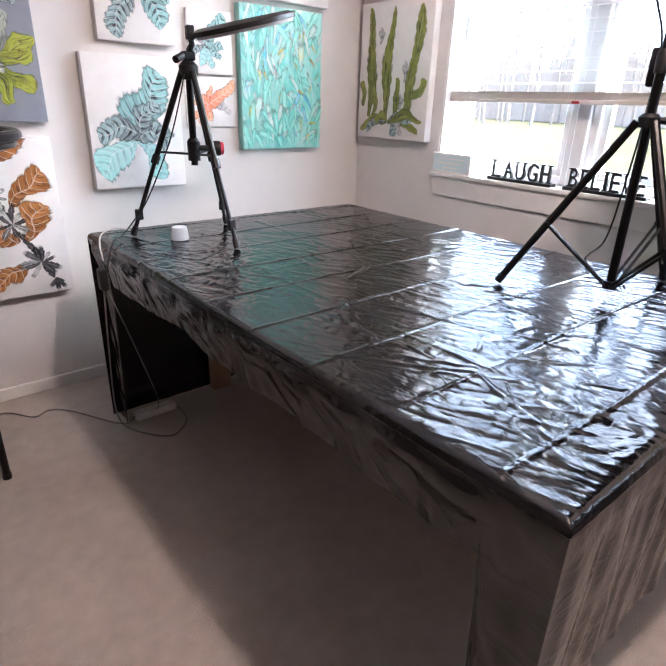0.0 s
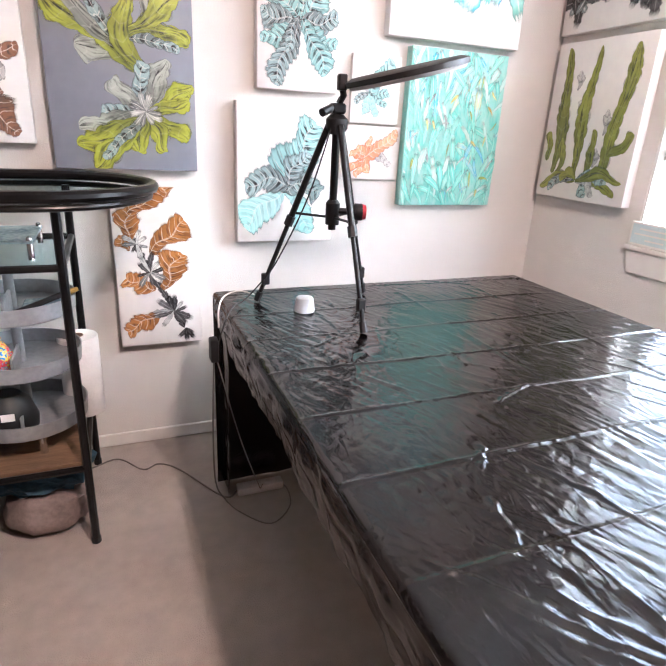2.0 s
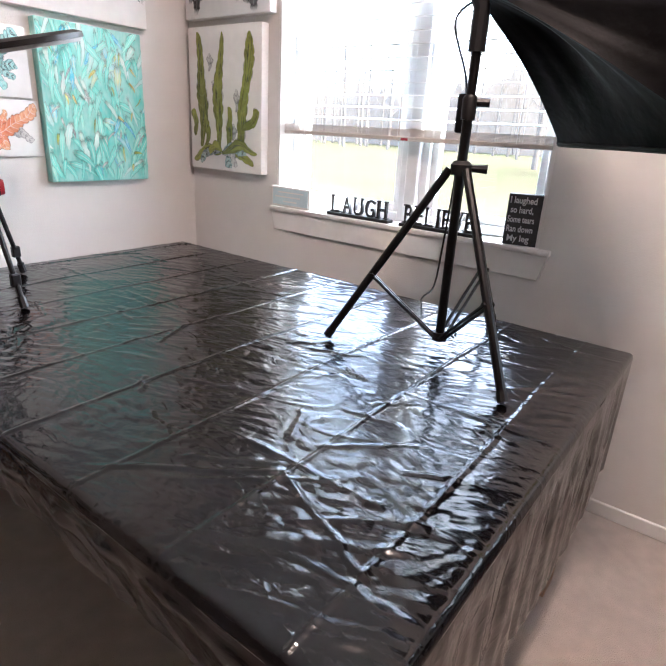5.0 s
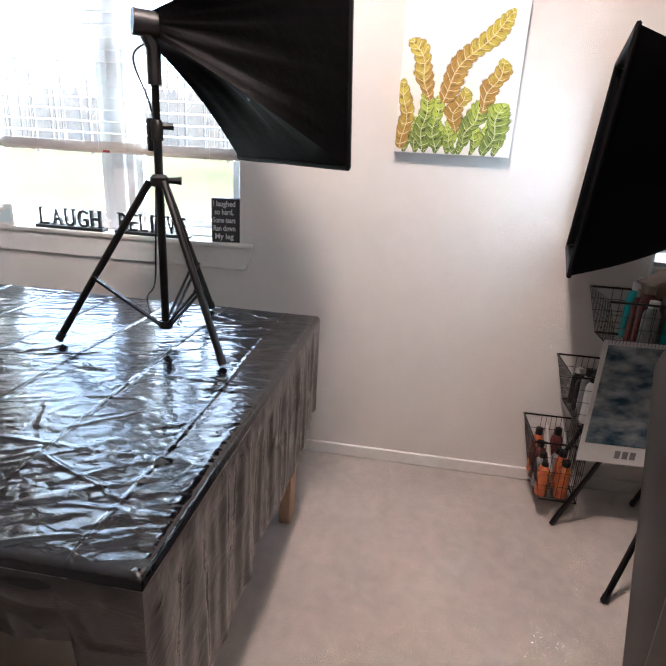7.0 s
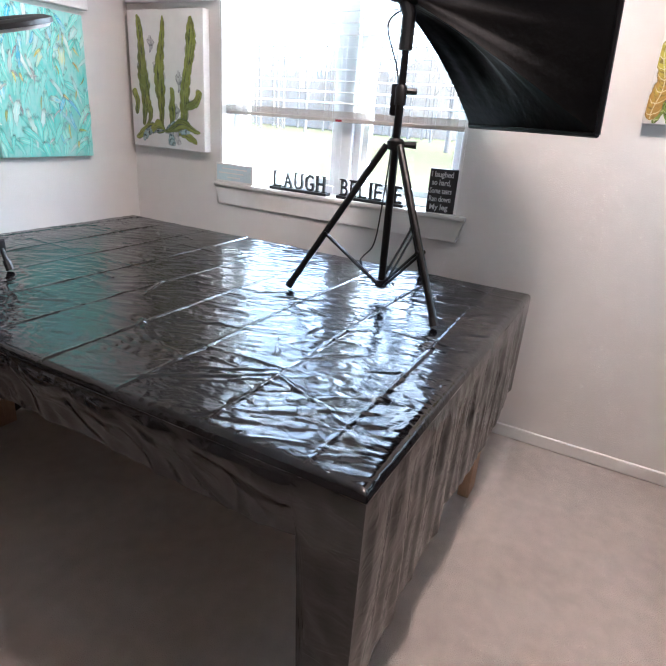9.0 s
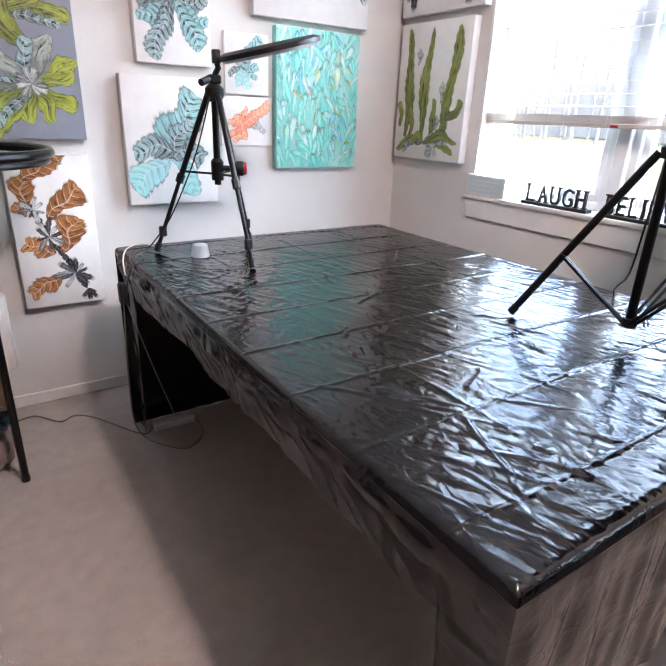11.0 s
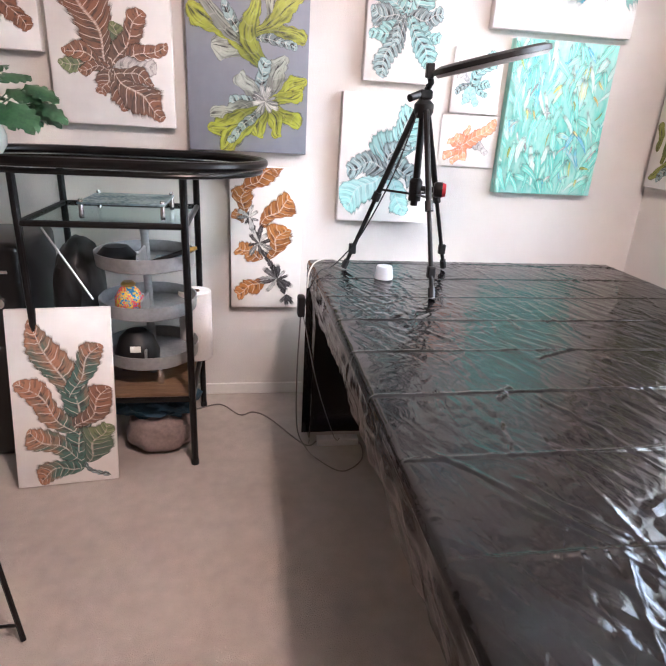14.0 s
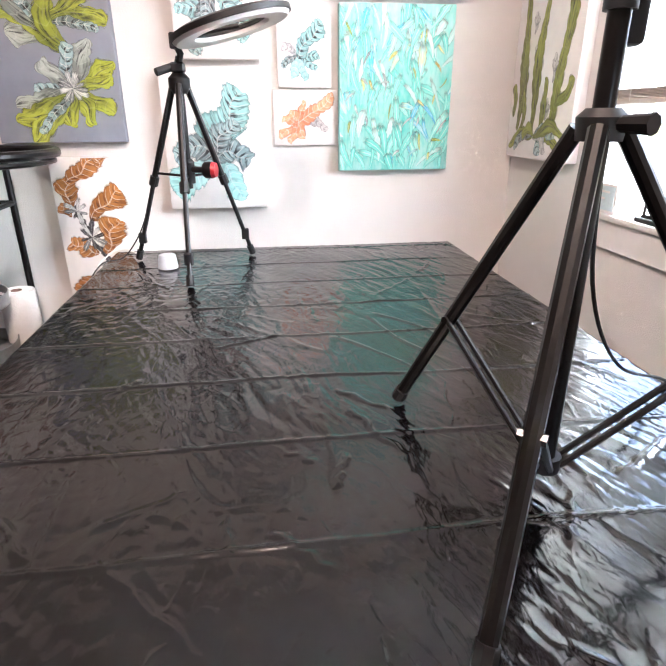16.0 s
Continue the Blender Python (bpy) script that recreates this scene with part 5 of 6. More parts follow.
for i in range(4):
    part("socket", box(0.672 + i * 0.034, 0.692 + i * 0.034, 1.98, 2.0, 0.0322, 0.0336), PAPER, st, smooth=False)
solo("plastic_cup", lathe([(0.0, 0.001), (0.03, 0.001), (0.031, 0.005), (0.026, 0.04), (0.024, 0.043), (0.0, 0.043)], (0.82, 1.80, TZ + 0.004), 24), FROST, "small frosted plastic cup upside down on the sheet", "cup")


# ---- softbox lights ----
def softbox(name, label, apex, corners, lit, pole, feet, zfoot, zcollar, spread_z, waist):
    s = thing(name, (pole[0], pole[1], zfoot), label, "softbox", group="softbox lights")
    A = Vector(apex)
    cs = [Vector(c) for c in corners]
    ctr = sum(cs, Vector()) / 4
    ax = (ctr - A).normalized()
    for i in range(4):
        p, q = cs[i], cs[(i + 1) % 4]
        e0, e1 = A + (p - ctr) * 0.12, A + (q - ctr) * 0.12
        mid_in = (ctr - (p + q) / 2).normalized()

        def fn(u, v, p=p, q=q, e0=e0, e1=e1, mid_in=mid_in, i=i):
            a, b = e0.lerp(p, v), e1.lerp(q, v)
            c = a.lerp(b, u)
            bulge = math.sin(math.pi * u) * 0.035 * math.sin(math.pi * v)
            fold = 0.012 * noise.noise((u * 12, v * 1.0, i * 4.0)) * math.sin(math.pi * u) * math.sin(math.pi * min(1, v * 1.05))
            pull = ((p - ctr) * (1 - u) + (q - ctr) * u) * (-waist * math.sin(math.pi * v))
            return c + pull + mid_in * (bulge + fold)
        part("fabric_panel", thicken(grid(fn, 24, 20), 0.0015), FABRIC, s)
    for i in range(4):
        p, q = cs[i], cs[(i + 1) % 4]
        part("rim", tube([p, p.lerp(q, 0.5) + (ctr - (p + q) / 2).normalized() * 0.001, q], 0.007, 6), FABRIC, s)
        part("rod", tube([A, A.lerp(p, 0.25) - (p - ctr) * waist * 0.6, A.lerp(p, 0.5) - (p - ctr) * waist, A.lerp(p, 0.75) - (p - ctr) * waist * 0.71, p - (p - ctr) * 0.02], 0.0025, 5), TUBE_METAL, s)
    part("diffuser", thicken(grid(lambda u, v: ctr + 0.78 * (cs[0].lerp(cs[1], u).lerp(cs[3].lerp(cs[2], u), v) - ctr) + ax * (-0.03 + 0.012 * math.sin(math.pi * u) * math.sin(math.pi * v)), 12, 12), 0.001), DIFFUSER_ON if lit else DIFFUSER_OFF, s, "lit white diffuser" if lit else "white diffuser cloth")
    part("lamp_head", tube([A - ax * 0.05, A - ax * 0.02, A + ax * 0.03], 0.03, 14), BLACK_PLASTIC, s)
    P = Vector((pole[0], pole[1], 0))
    z1 = A.z - 0.02
    part("pole", tube([P + Vector((0, 0, zfoot + 0.03)), P + Vector((0, 0, zcollar + 0.12))], 0.0108, 12), TUBE_METAL, s)
    part("upper_pole", tube([P + Vector((0, 0, zcollar + 0.1)), P + Vector((0, 0, z1 - 0.1))], 0.0095, 12), TUBE_METAL, s)
    part("pole_clamp", lathe([(0, 0), (0.015, 0), (0.016, 0.04), (0.012, 0.048), (0, 0.048)], (P.x, P.y, zcollar + 0.1), 14), BLACK_PLASTIC, s)
    part("clamp_knob", tube([P + Vector((0.0, 0, zcollar + 0.135)), P + Vector((0.02, -0.035, zcollar + 0.135))], 0.009, 8), BLACK_PLASTIC, s)
    part("swivel", tube([P + Vector((0, 0, z1 - 0.11)), P + Vector((0, 0, z1 - 0.03)), A - ax * 0.03], 0.017, 10), BLACK_PLASTIC, s)
    part("collar", lathe([(0, 0), (0.022, 0), (0.024, 0.022), (0.016, 0.03), (0, 0.03)], (P.x, P.y, zcollar - 0.012), 14), BLACK_PLASTIC, s)
    part("collar_knob", tube([P + Vector((0, 0, zcollar + 0.004)), P + Vector((0.018, -0.052, zcollar + 0.004))], 0.006, 8, r2=0.01), BLACK_PLASTIC, s)
    part("spreader_hub", lathe([(0, 0), (0.018, 0), (0.018, 0.02), (0, 0.02)], (P.x, P.y, spread_z - 0.008), 12), BLACK_PLASTIC, s)
    for fx, fy in feet:
        f = Vector((fx, fy, zfoot + 0.006))
        o = Vector((fx - P.x, fy - P.y, 0)).normalized()
        t = P + o * 0.024 + Vector((0, 0, zcollar))
        part("leg", tube([t, f], 0.0095, 10), TUBE_METAL, s)
        part("rubber_foot", tube([f + (t - f).normalized() * 0.022, f], 0.0115, 8), BLACK_PLASTIC, s)
        j = f.lerp(t, 0.40)
        side = o.cross(Vector((0, 0, 1))) * 0.008
        for sg in (1, -1):
            part("strut", tube([P + o * 0.014 + side * sg + Vector((0, 0, spread_z)), j + side * sg], 0.0042, 6), TUBE_METAL, s)
        part("rivet", tube([j - side * 1.6, j + side * 1.6], 0.006, 6), TUBE_METAL, s)
    return s


_b, _c = Vector((1.439, 0.147, 1.234)), Vector((1.822, 0.548, 1.234))
_t = Vector((0.035, 0.03, 0.555))
sb1 = softbox("softbox_light", "black softbox on a stand standing on the plastic sheet", (1.452, 0.632, 1.53), (_b, _c, _c + _t, _b + _t), False, (1.45, 0.636), ((1.325, 0.88), (1.282, 0.407), (1.755, 0.62)), ZT, 1.172, 0.785, 0.05)
_b, _c = Vector((1.582, -0.437, 0.993)), Vector((2.13, -0.56, 0.993))
_t = Vector((-0.03, -0.035, 0.585))
softbox("softbox_light", "lit black softbox on a floor stand beside the armchair", (1.775, -0.97, 1.275), (_c, _b, _b + _t, _c + _t), True, (1.785, -0.985), ((1.54, -0.711), (1.62, -1.3), (2.1, -0.98)), 0.0, 0.62, 0.2, -0.12)
part("cord", tube(bend([(1.45, 0.64, 1.5), (1.47, 0.70, 1.46), (1.475, 0.66, 1.34), (1.47, 0.655, 1.2), (1.5, 0.68, 1.0), (1.6, 0.74, 0.86), (1.78, 0.86, TZ + 0.02), (1.845, 0.9, 0.70), (1.85, 0.92, 0.35), (1.86, 1.0, 0.006)], 8), 0.0026, 6), BLACK_PLASTIC, sb1)
part("cord_switch", box(1.458, 1.488, 0.645, 0.67, 1.245, 1.325, 0.006, seg=2), BLACK_PLASTIC, sb1)


# ---- the cart by the north wall ----
def ring_line(x0, x1, y0, y1, z, n=14):
    """A stadium outline with round ends."""
    r = (y1 - y0) / 2
    yc = (y0 + y1) / 2
    return [(x1 - r + r * math.cos(a), yc + r * math.sin(a), z) for a in [-math.pi / 2 + math.pi * i / n for i in range(n + 1)]] + \
           [(x0 + r - r * math.cos(a), yc - r * math.sin(a), z) for a in [-math.pi / 2 + math.pi * i / n for i in range(n + 1)]]


ct = thing("bar_cart", (-0.07, 2.1, 0), "black metal cart with an oval top and glass shelves", "cart")
part("top_rail", tube(ring_line(-0.56, 0.435, 1.80, 2.41, 1.075), 0.016, 10, closed=True), TUBE_METAL, ct)
part("lower_rail", tube(ring_line(-0.55, 0.425, 1.81, 2.40, 1.048), 0.009, 8, closed=True), TUBE_METAL, ct)
bm = bmesh.new()
vs = [bm.verts.new(p) for p in ring_line(-0.55, 0.425, 1.81, 2.40, 1.066)]
bm.faces.new(vs)
part("glass_top", thicken(bm, 0.006), SHELF_GLASS, ct, "clear glass top", smooth=False)
LEGS = ((-0.312, 1.889), (0.181, 1.889), (-0.312, 2.34), (0.181, 2.34))
for x, y in LEGS:
    part("leg", tube([(x, y, 0.0), (x, y, 1.05)], 0.0125, 10), TUBE_METAL, ct)
    part("foot_cap", lathe([(0, 0), (0.0145, 0), (0.0145, 0.02), (0, 0.02)], (x, y, 0.0), 10), BLACK_PLASTIC, ct)
for z, mat, nm in ((0.885, SHELF_GLASS, "glass_shelf"), (0.272, SHELF_WOOD, "wood_shelf")):
    for (x0, y0), (x1, y1) in ((LEGS[0], LEGS[1]), (LEGS[2], LEGS[3]), (LEGS[0], LEGS[2]), (LEGS[1], LEGS[3])):
        part("shelf_bar", tube([(x0, y0, z), (x1, y1, z)], 0.0105, 8), TUBE_METAL, ct)
    part(nm, box(-0.30, 0.169, 1.9, 2.328, z + 0.002, z + (0.008 if "glass" in nm else 0.018), 0.001), mat, ct)
rs = thing("glass_riser", (0.0, 2.08, 0.893), "small glass riser with chrome posts on the shelf", "riser")
part("plate", box(-0.155, 0.115, 1.95, 2.2, 0.938, 0.945, 0.001), MARBLE, rs, "blue marbled glass plate")
for x in (-0.145, 0.105):
    for y in (1.96, 2.19):
        part("post", lathe([(0, 0), (0.008, 0), (0.008, 0.056), (0.005, 0.062), (0, 0.062)], (x, y, 0.8935), 10), CHROME, rs)
tw = thing("tiered_tray", (0.02, 2.09, 0.29), "grey three-tier round tray stand on the wooden shelf", "tray stand")
part("post", lathe([(0, 0), (0.016, 0), (0.014, 0.53), (0.018, 0.55), (0, 0.56)], (0.02, 2.09, 0.291), 14), GREY_TRAY, tw)
for z in (0.365, 0.548, 0.715):
    tray = part("tray", lathe([(0.0, 0), (0.158, 0), (0.168, 0.006), (0.172, 0.052), (0.168, 0.052), (0.162, 0.01), (0.0, 0.006)], (0.02, 2.09, z), 40), GREY_TRAY, tw)
    part("divider", box(0.016, 0.024, 1.945, 2.075, z + 0.01, z + 0.07, 0.002), GREY_TRAY, tray)
for a in range(3):
    part("foot", lathe([(0, 0), (0.012, 0), (0.009, 0.075), (0, 0.075)], (0.02 + 0.11 * math.cos(a * 2.1 - 1.2), 2.09 + 0.11 * math.sin(a * 2.1 - 1.2), 0.2905), 10), CHROME, tw)
jar = thing("painted_jar", (-0.01, 2.0, 0.559), "round jar covered in poured multicoloured paint", "jar")
part("body", lathe([(0, 0), (0.03, 0), (0.048, 0.03), (0.048, 0.06), (0.03, 0.09), (0.02, 0.1), (0, 0.102)], (-0.03, 2.0, 0.559), 24), BALL, jar)
part("gold_neck", lathe([(0.021, 0.099), (0.026, 0.106), (0.018, 0.115), (0, 0.117)], (-0.03, 2.0, 0.559), 18), GOLD, jar, "gold painted neck")
bh = thing("tape_dispenser", (0.0, 2.0, 0.376), "black rounded tape dispenser with a white label", "dispenser")
part("body", lathe([(0, 0), (0.075, 0), (0.078, 0.03), (0.06, 0.085), (0.035, 0.11), (0, 0.115)], (-0.02, 2.02, 0.376), 26), BLACK_PLASTIC, bh)
part("label", box(-0.03, 0.005, 1.945, 1.9475, 0.43, 0.452), PAPER, bh, smooth=False)
solo("paint_marker", tube([(0.03, 1.99, 0.735), (0.17, 2.03, 0.778)], 0.0085, 10), BLACK_PLASTIC, "black paint marker lying across the tray", "marker")
solo("brass_tip", tube([(0.165, 2.029, 0.7765), (0.19, 2.036, 0.783), (0.202, 2.04, 0.786)], 0.0105, 10, r2=0.006), GOLD, "yellow marker cap over the tray rim", "cap")
solo("marbled_card", box(0.05, 0.15, 1.985, 2.12, 0.7225, 0.742, 0.004, m=None), MARBLE, "blue marbled block lying in the tray", "block")
solo("black_pouch", lathe([(0, 0), (0.06, 0), (0.068, 0.03), (0.04, 0.06), (0, 0.066)], (-0.075, 2.07, 0.722), 18), BLACK_PLASTIC, "black rubber bulb lying in the tray", "pouch")
pt = thing("paper_towel", (0.165, 2.2, 0.291), "white roll of paper towel standing on the shelf", "paper towel")
part("roll", lathe([(0.02, 0), (0.062, 0), (0.064, 0.004), (0.064, 0.276), (0.062, 0.28), (0.02, 0.28), (0.02, 0)], (0.17, 2.235, 0.2915), 28), PAPER, pt)
part("core", lathe([(0.0195, 0.001), (0.0195, 0.282), (0.0175, 0.282), (0.0175, 0.001)], (0.17, 2.235, 0.2915), 20), CARD, pt)


def lump(at, size, seed, rough=0.12, freq=2.2):
    bm = bmesh.new()
    bmesh.ops.create_icosphere(bm, subdivisions=4, radius=1)
    for v in bm.verts:
        n = v.co.normalized()
        k = 1 + rough * noise.noise(n * freq + Vector((seed, 0, 0))) + rough * 0.4 * noise.noise(n * freq * 3 + Vector((0, seed, 0)))
        c = Vector([math.copysign(abs(q) ** 0.75, q) for q in n]) * k
        v.co = Vector((at[0] + c.x * size[0], at[1] + c.y * size[1], max(at[2] - size[2] * 0.92, at[2] + c.z * size[2])))
    return bm


solo("pink_bag", lump((0.04, 2.05, 0.075), (0.125, 0.12, 0.082), 3), PINK_BAG, "crumpled pink cloth bag on the carpet under the cart", "bag")
solo("navy_cloth", lump((0.03, 2.08, 0.185), (0.15, 0.12, 0.05), 8, 0.25, 3), NAVY, "folded navy and blue cloth on top of a bag", "cloth")
solo("black_tote", lump((-0.22, 2.12, 0.53), (0.075, 0.16, 0.26), 5), BLACK_PLASTIC, "slumped black bag standing on the cart shelf", "bag")
mc = thing("sewing_machine", (-0.52, 2.15, 0), "black glossy machine case with chrome trim behind the cart", "case")
part("case", box(-0.66, -0.36, 1.98, 2.36, 0.0, 0.80, 0.03, seg=3), BLACK_METAL, mc)
part("chrome_trim", box(-0.62, -0.4, 1.972, 1.979, 0.70, 0.712, 0.002), CHROME, mc)
part("dial", lathe([(0, 0), (0.02, 0), (0.018, 0.012), (0, 0.013)], n=16, m=Matrix.Translation((-0.44, 1.9795, 0.6)) @ pose(0, 0, 0, 90)), CHROME, mc)
solo("metal_ruler", tube([(-0.27, 1.955, 0.86), (-0.13, 1.93, 0.63)], 0.0035, 6), SILVER, "thin metal rod leaning inside the cart", "rod")

# potted plant on the cart
pl = thing("potted_plant", (-0.40, 1.98, 1.072), "green leafy plant in a round white pot on the cart", "plant")
part("pot", lathe([(0, 0), (0.035, 0), (0.055, 0.03), (0.058, 0.06), (0.048, 0.095), (0.044, 0.095), (0.05, 0.06), (0, 0.05)], (-0.40, 1.98, 1.073), 28), WHITE_GLAZE, pl)
part("soil", lathe([(0, 0.082), (0.046, 0.08)], (-0.40, 1.98, 1.073), 20), NAVY, pl)
prng = random.Random(21)
for i in range(15):
    a, el = prng.uniform(-1.6, 1.9), prng.uniform(0.25, 1.2)
    L = prng.uniform(0.09, 0.17)
    p0 = Vector((-0.40, 1.98, 1.15))
    d = Vector((math.cos(a) * math.cos(el), math.sin(a) * math.cos(el) * 0.6 - 0.1, math.sin(el)))
    p1 = p0 + d * L + Vector((0, 0, 0.02))
    part("stalk", tube([p0, p0.lerp(p1, 0.5) + Vector((0, 0, 0.015)), p1], 0.0018, 5), LEAF_GREEN, pl)
    s = prng.uniform(0.08, 0.12)
    fwd = (d + Vector((0, 0, -0.7))).normalized()
    side = fwd.cross(Vector((0, -0.5, 1))).normalized()

    def lf(u, v, p1=p1, fwd=fwd, side=side, s=s):
        w = math.sin(math.pi * min(1, v * 0.9 + 0.08)) ** 0.7 * s * 0.42 * (1 - 0.35 * max(0, math.sin(v * 26)) * abs(u * 2 - 1))
        return p1 + fwd * (v * s) + side * ((u * 2 - 1) * w) + Vector((0, 0, -0.25 * s * v * v + 0.1 * s * (1 - abs(u * 2 - 1))))
    part("leaf", grid(lf, 6, 16), LEAF_GREEN, pl)

# folding wire stand near the cart
ws = thing("wire_stand", (-0.27, 1.16, 0), "thin black folding wire stand on the carpet", "stand")
for x in (-0.42, -0.165):
    part("leg", tube([(x, 1.168, 0.004), (x - 0.065, 1.2, 0.5)], 0.0065, 8), TUBE_METAL, ws)
part("cross_bar", tube([(-0.42, 1.17, 0.05), (-0.172, 1.17, 0.05)], 0.004, 6), TUBE_METAL, ws)
part("cross_bar", tube([(-0.44, 1.18, 0.19), (-0.19, 1.18, 0.19)], 0.004, 6), TUBE_METAL, ws)
part("brace", tube([(-0.43, 1.172, 0.05), (-0.19, 1.18, 0.19)], 0.0035, 6), TUBE_METAL, ws)
part("top_bar", tube([(-0.485, 1.2, 0.5), (-0.23, 1.2, 0.5)], 0.0065, 8), TUBE_METAL, ws)

# ---- the corner by the second window ----
bs = thing("wire_basket_stand", (2.0, -0.65, 0), "black three-tier wire basket stand holding paint bottles", "basket stand")
for x in (1.90, 2.14):
    part("rail", tube([(x, -0.63, 0.004), (x, -0.72, 0.22), (x, -0.98, 0.9)], 0.009, 8), TUBE_METAL, bs)
    part("back_leg", tube([(x, -1.12, 0.004), (x, -0.96, 0.86)], 0.007, 8), TUBE_METAL, bs)
TIERS = ((-0.70, -0.52, 0.10, 0.33), (-0.80, -0.60, 0.41, 0.59), (-0.93, -0.665, 0.69, 0.86))
for y0, y1, z0, z1 in TIERS:
    bk = part("basket_rim", tube([(1.905, y0, z1), (2.135, y0, z1), (2.135, y1, z1), (1.905, y1, z1)], 0.004, 6, closed=True), TUBE_METAL, bs)
    part("basket_base", tube([(1.905, y0, z0), (2.135, y0, z0), (2.135, y1 - 0.05, z0), (1.905, y1 - 0.05, z0)], 0.004, 6, closed=True), TUBE_METAL, bs)
    bm = bmesh.new()
    for i in range(13):
        x = 1.905 + 0.23 * i / 12
        tube([(x, y0, z1), (x, y0, z0), (x, y1 - 0.05, z0), (x, y1, z1)], 0.0013, 4, bm=bm)
    for k in range(1, 4):
        z = z0 + (z1 - z0) * k / 4
        yy = y1 - 0.05 + 0.05 * k / 4
        tube([(1.905, y0, z), (2.135, y0, z), (2.135, yy, z), (1.905, yy, z)], 0.0011, 4, closed=True, bm=bm)
    for x in (1.905, 2.135):
        for i in range(1, 7):
            y = y0 + (y1 - 0.05 - y0) * i / 7
            tube([(x, y, z0), (x, y, z1)], 0.0012, 4, bm=bm)
    part("basket_mesh", bm, TUBE_METAL, bs)


def bottle(x, y, z, r, h, mat, cap, tilt=0.0, kind="paint bottle"):
    b = thing("paint_bottle", (x, y, z), "plastic " + kind + " standing in a wire basket", "bottle", group="paint bottles")
    m = Matrix.Translation((x, y, z)) @ pose(0, 0, 0, tilt, tilt * 0.4, 0)
    part("body", lathe([(0, 0), (r * 0.95, 0), (r, 0.006), (r, h * 0.72), (r * 0.85, h * 0.8), (r * 0.45, h * 0.86), (r * 0.45, h * 0.9), (0, h * 0.9)], n=18, m=m), mat, b)
    part("cap", lathe([(0, h * 0.865), (r * 0.6, h * 0.865), (r * 0.58, h), (0, h)], n=16, m=m), cap, b)


brng = random.Random(4)
cols = (TEAL_LIQ, GREY_LIQ, RED_LIQ, CARD, ORANGE_LIQ, WHITE_GLAZE, BLACK_PLASTIC)
for k, (y0, y1, z0, z1) in enumerate(TIERS):
    for i in range(4):
        for j in range(2):
            x, y = 1.935 + 0.055 * i, y0 + 0.05 + j * 0.07
            if k == 2:
                mat, cap, r, h = (TEAL_LIQ, GREY_LIQ, RED_LIQ, RED_LIQ)[(i + j) % 4], (PAPER, PAPER, CARD, CARD)[(i + j) % 4], 0.027, brng.uniform(0.17, 0.22)
            elif k == 0:
                mat, cap, r, h = (ORANGE_LIQ, ORANGE_LIQ, GREY_LIQ, RED_LIQ)[(i + j) % 4], BLACK_PLASTIC, 0.023, brng.uniform(0.13, 0.2)
            else:
                mat, cap, r, h = brng.choice((GREY_LIQ, WHITE_GLAZE, BLACK_PLASTIC)), brng.choice((PAPER, BLACK_PLASTIC)), 0.022, brng.uniform(0.13, 0.19)
            bottle(x, y, z0 + 0.0045, r, h, mat, cap)
solo("paint_brush", tube([(1.93, -0.60, 0.2), (1.92, -0.555, 0.39)], 0.007, 8, r2=0.004), PAPER, "white brush handle sticking out of a basket", "brush")
cal = thing("wall_calendar", (1.872, -0.8, 0.3), "hanging wall calendar with a blue ocean picture", "calendar")
cm = frame_of(Vector((1.868, -0.655, 0.30)), (0.03, -1, 0), (0.02, -0.02, 1), (-1, 0, 0))
part("page", box(0, 0.3, 0, 0.44, -0.003, 0, 0.0005, m=cm), PAPER, cal)
part("picture", box(0.015, 0.285, 0.07, 0.425, 0.0005, 0.001, m=cm), OCEAN, cal, "blue and white marbled picture", smooth=False)
for i in range(3):
    part("numeral", box(0.12 + i * 0.025, 0.138 + i * 0.025, 0.022, 0.05, 0.0005, 0.001, m=cm), GREY_LIQ, cal, smooth=False)
bm = bmesh.new()
for i in range(26):
    tube([cm @ Vector((0.012 + i * 0.011, 0.436 + 0.008 * math.sin(a), -0.0015 + 0.007 * math.cos(a))) for a in [2 * math.pi * k / 8 for k in range(8)]], 0.0008, 4, closed=True, bm=bm)
part("spiral_binding", bm, TUBE_METAL, cal)
part("hanger", tube([cm @ Vector((0.15, 0.44, -0.002)), (1.9, -0.80, 0.782), (1.905, -0.80, 0.86)], 0.0012, 5), TUBE_METAL, cal)
cbm = Matrix.Translation((2.06, -0.90, 0.915)) @ pose(0, 0, 0, -28, 4, 8)
cb = thing("card_box", (2.06, -0.93, 0.9), "brown shallow card box tipped over the basket", "box")
part("tray", box(-0.055, 0.055, -0.085, 0.085, -0.022, 0.022, 0.003, m=cbm), CARD, cb)
part("lid", box(-0.058, 0.058, -0.088, 0.088, 0.023, 0.032, 0.003, m=cbm), CARD, cb)

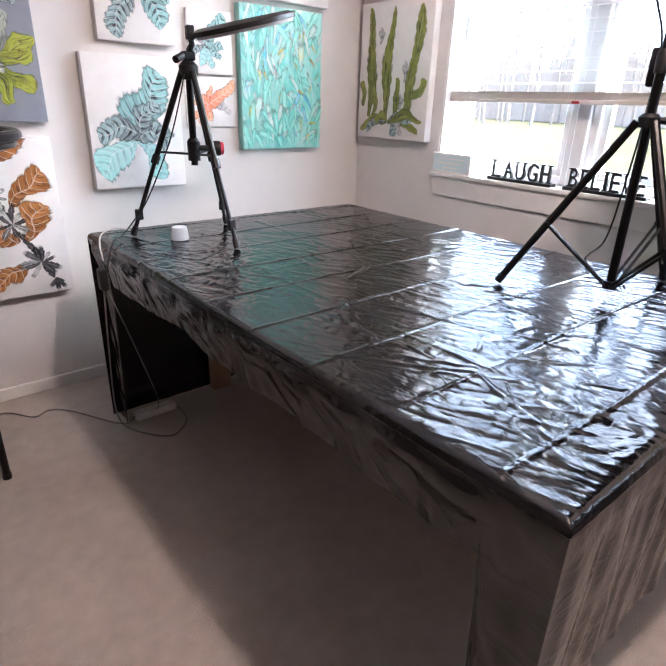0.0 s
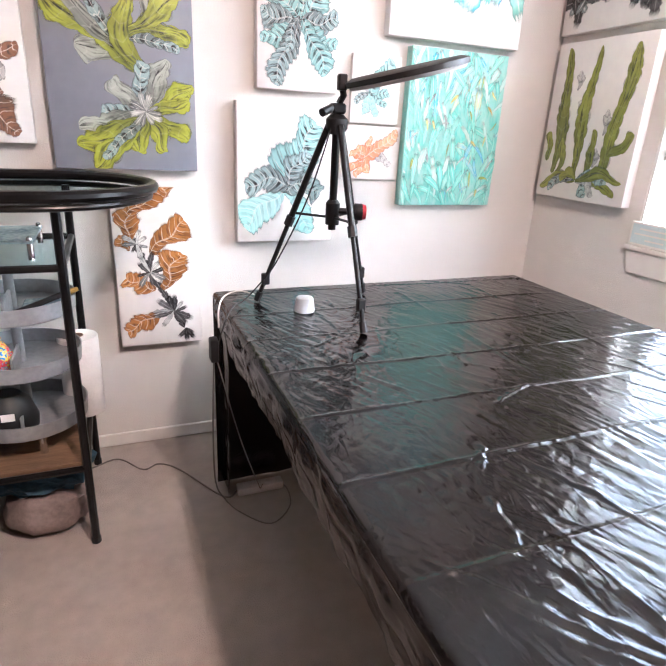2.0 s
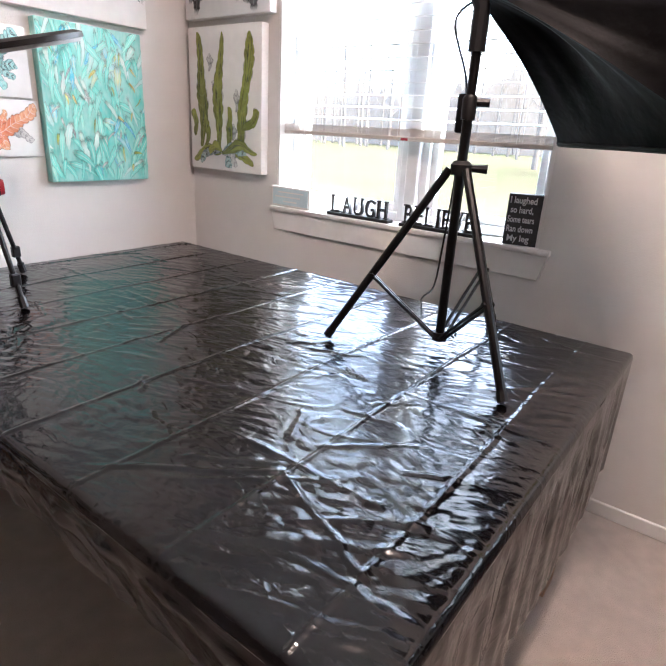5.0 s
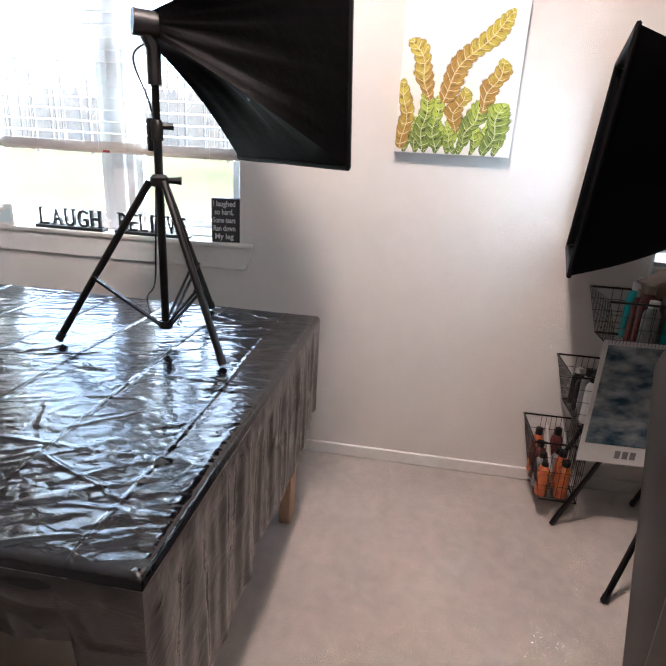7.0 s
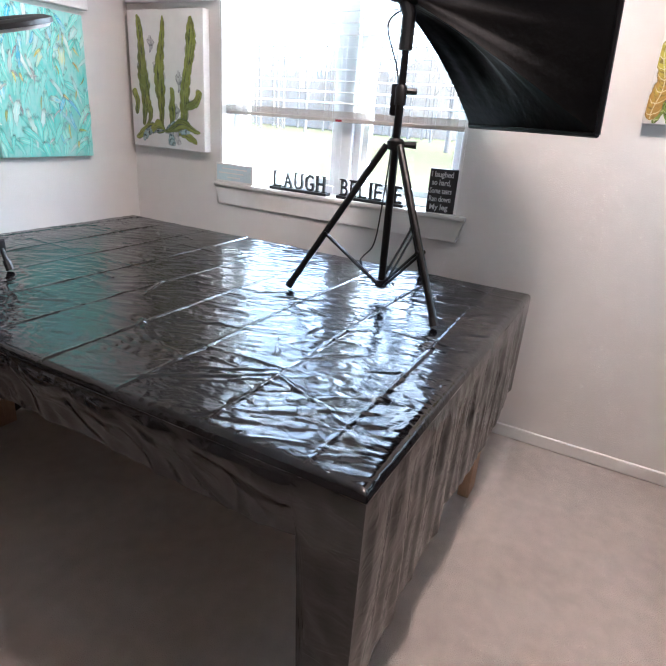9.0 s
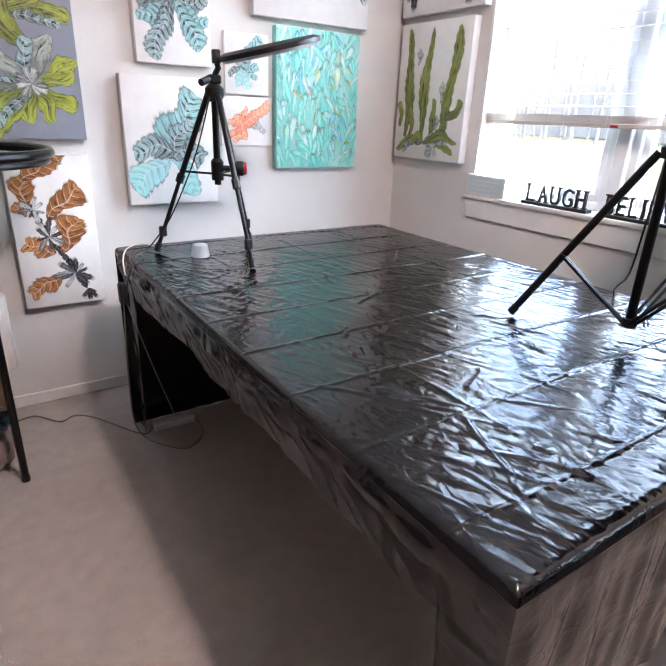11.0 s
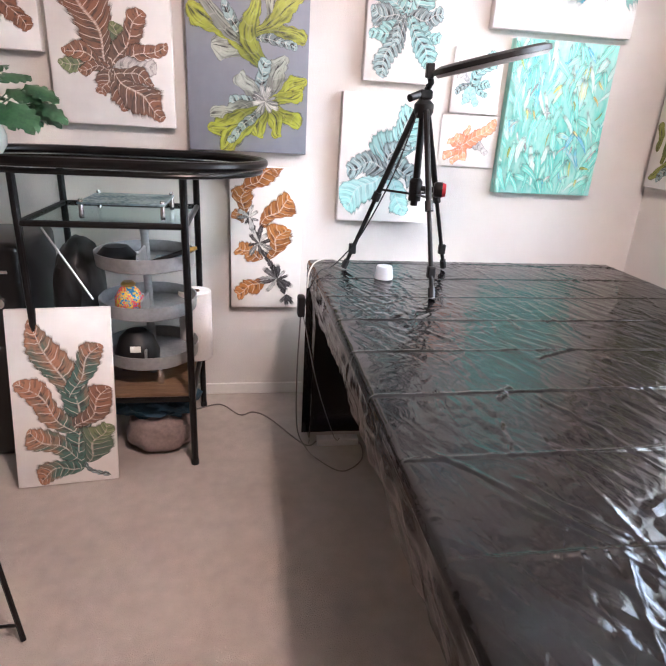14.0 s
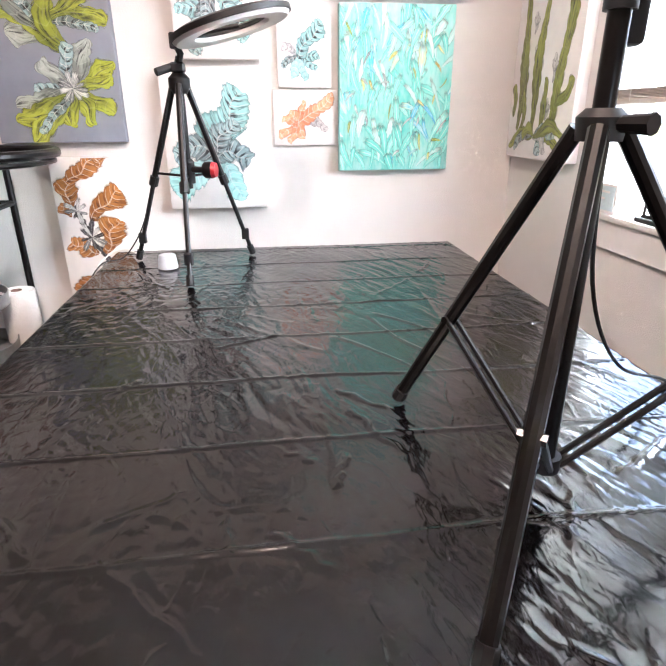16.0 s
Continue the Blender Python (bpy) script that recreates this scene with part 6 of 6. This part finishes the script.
sd = thing("side_table", (2.0, -1.45, 0), "white painted side table under the window", "table")
part("tabletop", box(1.86, 2.17, -1.9, -1.14, 0.765, 0.79, 0.003), TRIM, sd)
for x in (1.88, 2.12):
    for y in (-1.88, -1.2):
        part("leg", box(x, x + 0.035, y, y + 0.035, 0.0, 0.7645, 0.002), TRIM, sd)
part("lower_shelf", box(1.87, 2.16, -1.89, -1.15, 0.30, 0.318, 0.002), TRIM, sd)
pail = thing("brush_pail", (1.98, -1.22, 0.79), "small white pail full of brushes and tools", "pail")
part("pail_body", lathe([(0, 0), (0.05, 0), (0.062, 0.11), (0.064, 0.112), (0.059, 0.11), (0.047, 0.006), (0, 0.006)], (1.98, -1.215, 0.7905), 26), WHITE_GLAZE, pail)
part("handle", tube([(1.98 + 0.066 * math.cos(a), -1.215 + 0.066 * math.sin(a), 0.875 - 0.03 * abs(math.sin(a))) for a in [2 * math.pi * i / 20 for i in range(11)]], 0.002, 5), TUBE_METAL, pail)
for i in range(7):
    a = i * 0.9
    solo("paint_brush", tube([(1.98 + 0.02 * math.cos(a), -1.215 + 0.02 * math.sin(a), 0.8), (1.98 + 0.055 * math.cos(a), -1.215 + 0.055 * math.sin(a), 0.95 + 0.02 * (i % 3))], 0.005, 6, r2=0.009), (GREY_LIQ, SILVER, BLACK_PLASTIC)[i % 3], "used paint brush standing in a pail", "brush", group="brushes in the pail")
solo("sill_tool", box(2.18, 2.235, -0.93, -0.885, SILL + 0.0005, SILL + 0.014, 0.004), BLACK_PLASTIC, "small black clip lying on the window sill", "clip")


# ---- armchair ----
def slab(profile, y0, y1, round_by, seg=3):
    """A padded body from an outline in x and z, drawn out along y."""
    bm = bmesh.new()
    a = [bm.verts.new((x, y0, z)) for x, z in profile]
    b = [bm.verts.new((x, y1, z)) for x, z in profile]
    bm.faces.new(a)
    bm.faces.new(b[::-1])
    n = len(a)
    for i in range(n):
        bm.faces.new((a[i], b[i], b[(i + 1) % n], a[(i + 1) % n])[::-1])
    bmesh.ops.recalc_face_normals(bm, faces=bm.faces)
    bmesh.ops.bevel(bm, geom=bm.edges[:], offset=round_by, segments=seg, affect="EDGES", profile=0.5)
    return bm


ac = thing("recliner_armchair", (1.1, -1.0, 0), "black leather recliner armchair with a padded headrest", "armchair")
part("back_wing", slab([(1.08, 0.02), (1.24, 0.02), (1.50, 0.80), (1.47, 0.86), (1.31, 0.885), (1.20, 0.69), (1.08, 0.30)], -0.755, -0.655, 0.022), LEATHER, ac)
part("back_wing", slab([(1.08, 0.02), (1.24, 0.02), (1.50, 0.80), (1.47, 0.86), (1.31, 0.885), (1.20, 0.69), (1.08, 0.30)], -1.55, -1.45, 0.022), LEATHER, ac)
part("backrest", slab([(1.0, 0.4), (1.2, 0.36), (1.47, 0.82), (1.30, 0.88), (1.15, 0.7)], -1.449, -0.756, 0.03), LEATHER, ac)
hd = lump((1.36, -1.06, 0.845), (0.18, 0.375, 0.16), 2, 0.09, 1.8)
part("headrest", hd, LEATHER, ac, "padded black leather headrest")
for z in (0.80, 0.90):
    part("seam", tube(bend([(1.22 + (z - 0.8) * 0.6, -0.75, z + 0.02), (1.205 + (z - 0.8) * 0.6, -1.06, z + 0.045), (1.22 + (z - 0.8) * 0.6, -1.36, z + 0.02)], 8), 0.004, 6), LEATHER, ac)
part("armrest", slab([(0.46, 0.05), (1.08, 0.05), (1.08, 0.5), (0.50, 0.5), (0.46, 0.46)], -0.86, -0.602, 0.022), LEATHER, ac)
part("armrest", slab([(0.46, 0.05), (1.08, 0.05), (1.08, 0.5), (0.50, 0.5), (0.46, 0.46)], -1.6, -1.35, 0.022), LEATHER, ac)
part("seat", slab([(0.44, 0.08), (1.06, 0.08), (1.06, 0.42), (0.47, 0.44), (0.44, 0.4)], -1.349, -0.861, 0.03), LEATHER, ac)
part("base", box(0.5, 1.2, -1.5, -0.7, 0.0, 0.049, 0.005), BLACK_PLASTIC, ac)
rc = thing("remote_control", (0.98, -0.76, 0.5), "black remote control lying on the chair arm", "remote")
rmx = Matrix.Translation((0.99, -0.755, 0.5125)) @ pose(0, 0, 0, 0, 0, 28)
part("body", box(-0.085, 0.085, -0.024, 0.024, -0.011, 0.009, 0.005, seg=2, m=rmx), BLACK_PLASTIC, rc)
for i in range(6):
    for j in range(3):
        part("button", box(-0.07 + i * 0.022, -0.058 + i * 0.022, -0.017 + j * 0.013, -0.009 + j * 0.013, 0.0092, 0.0115, m=rmx), SILVER if (i + j) % 3 == 0 else BLACK_METAL, rc, smooth=False)
rg = Matrix.Translation((0.84, -0.75, 0.522))
solo("tape_roll", lathe([(0.026, -0.02), (0.045, -0.02), (0.047, 0), (0.045, 0.022), (0.026, 0.022), (0.026, -0.02)], n=28, m=rg), CARD, "brown roll of tape lying on the chair arm", "tape")
solo("sunglasses", tube(bend([(1.035, -0.68, 0.508), (1.05, -0.70, 0.526), (1.055, -0.74, 0.53), (1.05, -0.78, 0.526), (1.035, -0.8, 0.508)], 6), 0.003, 8), BLACK_PLASTIC, "black glossy spectacle frame lying on the chair arm", "glasses")
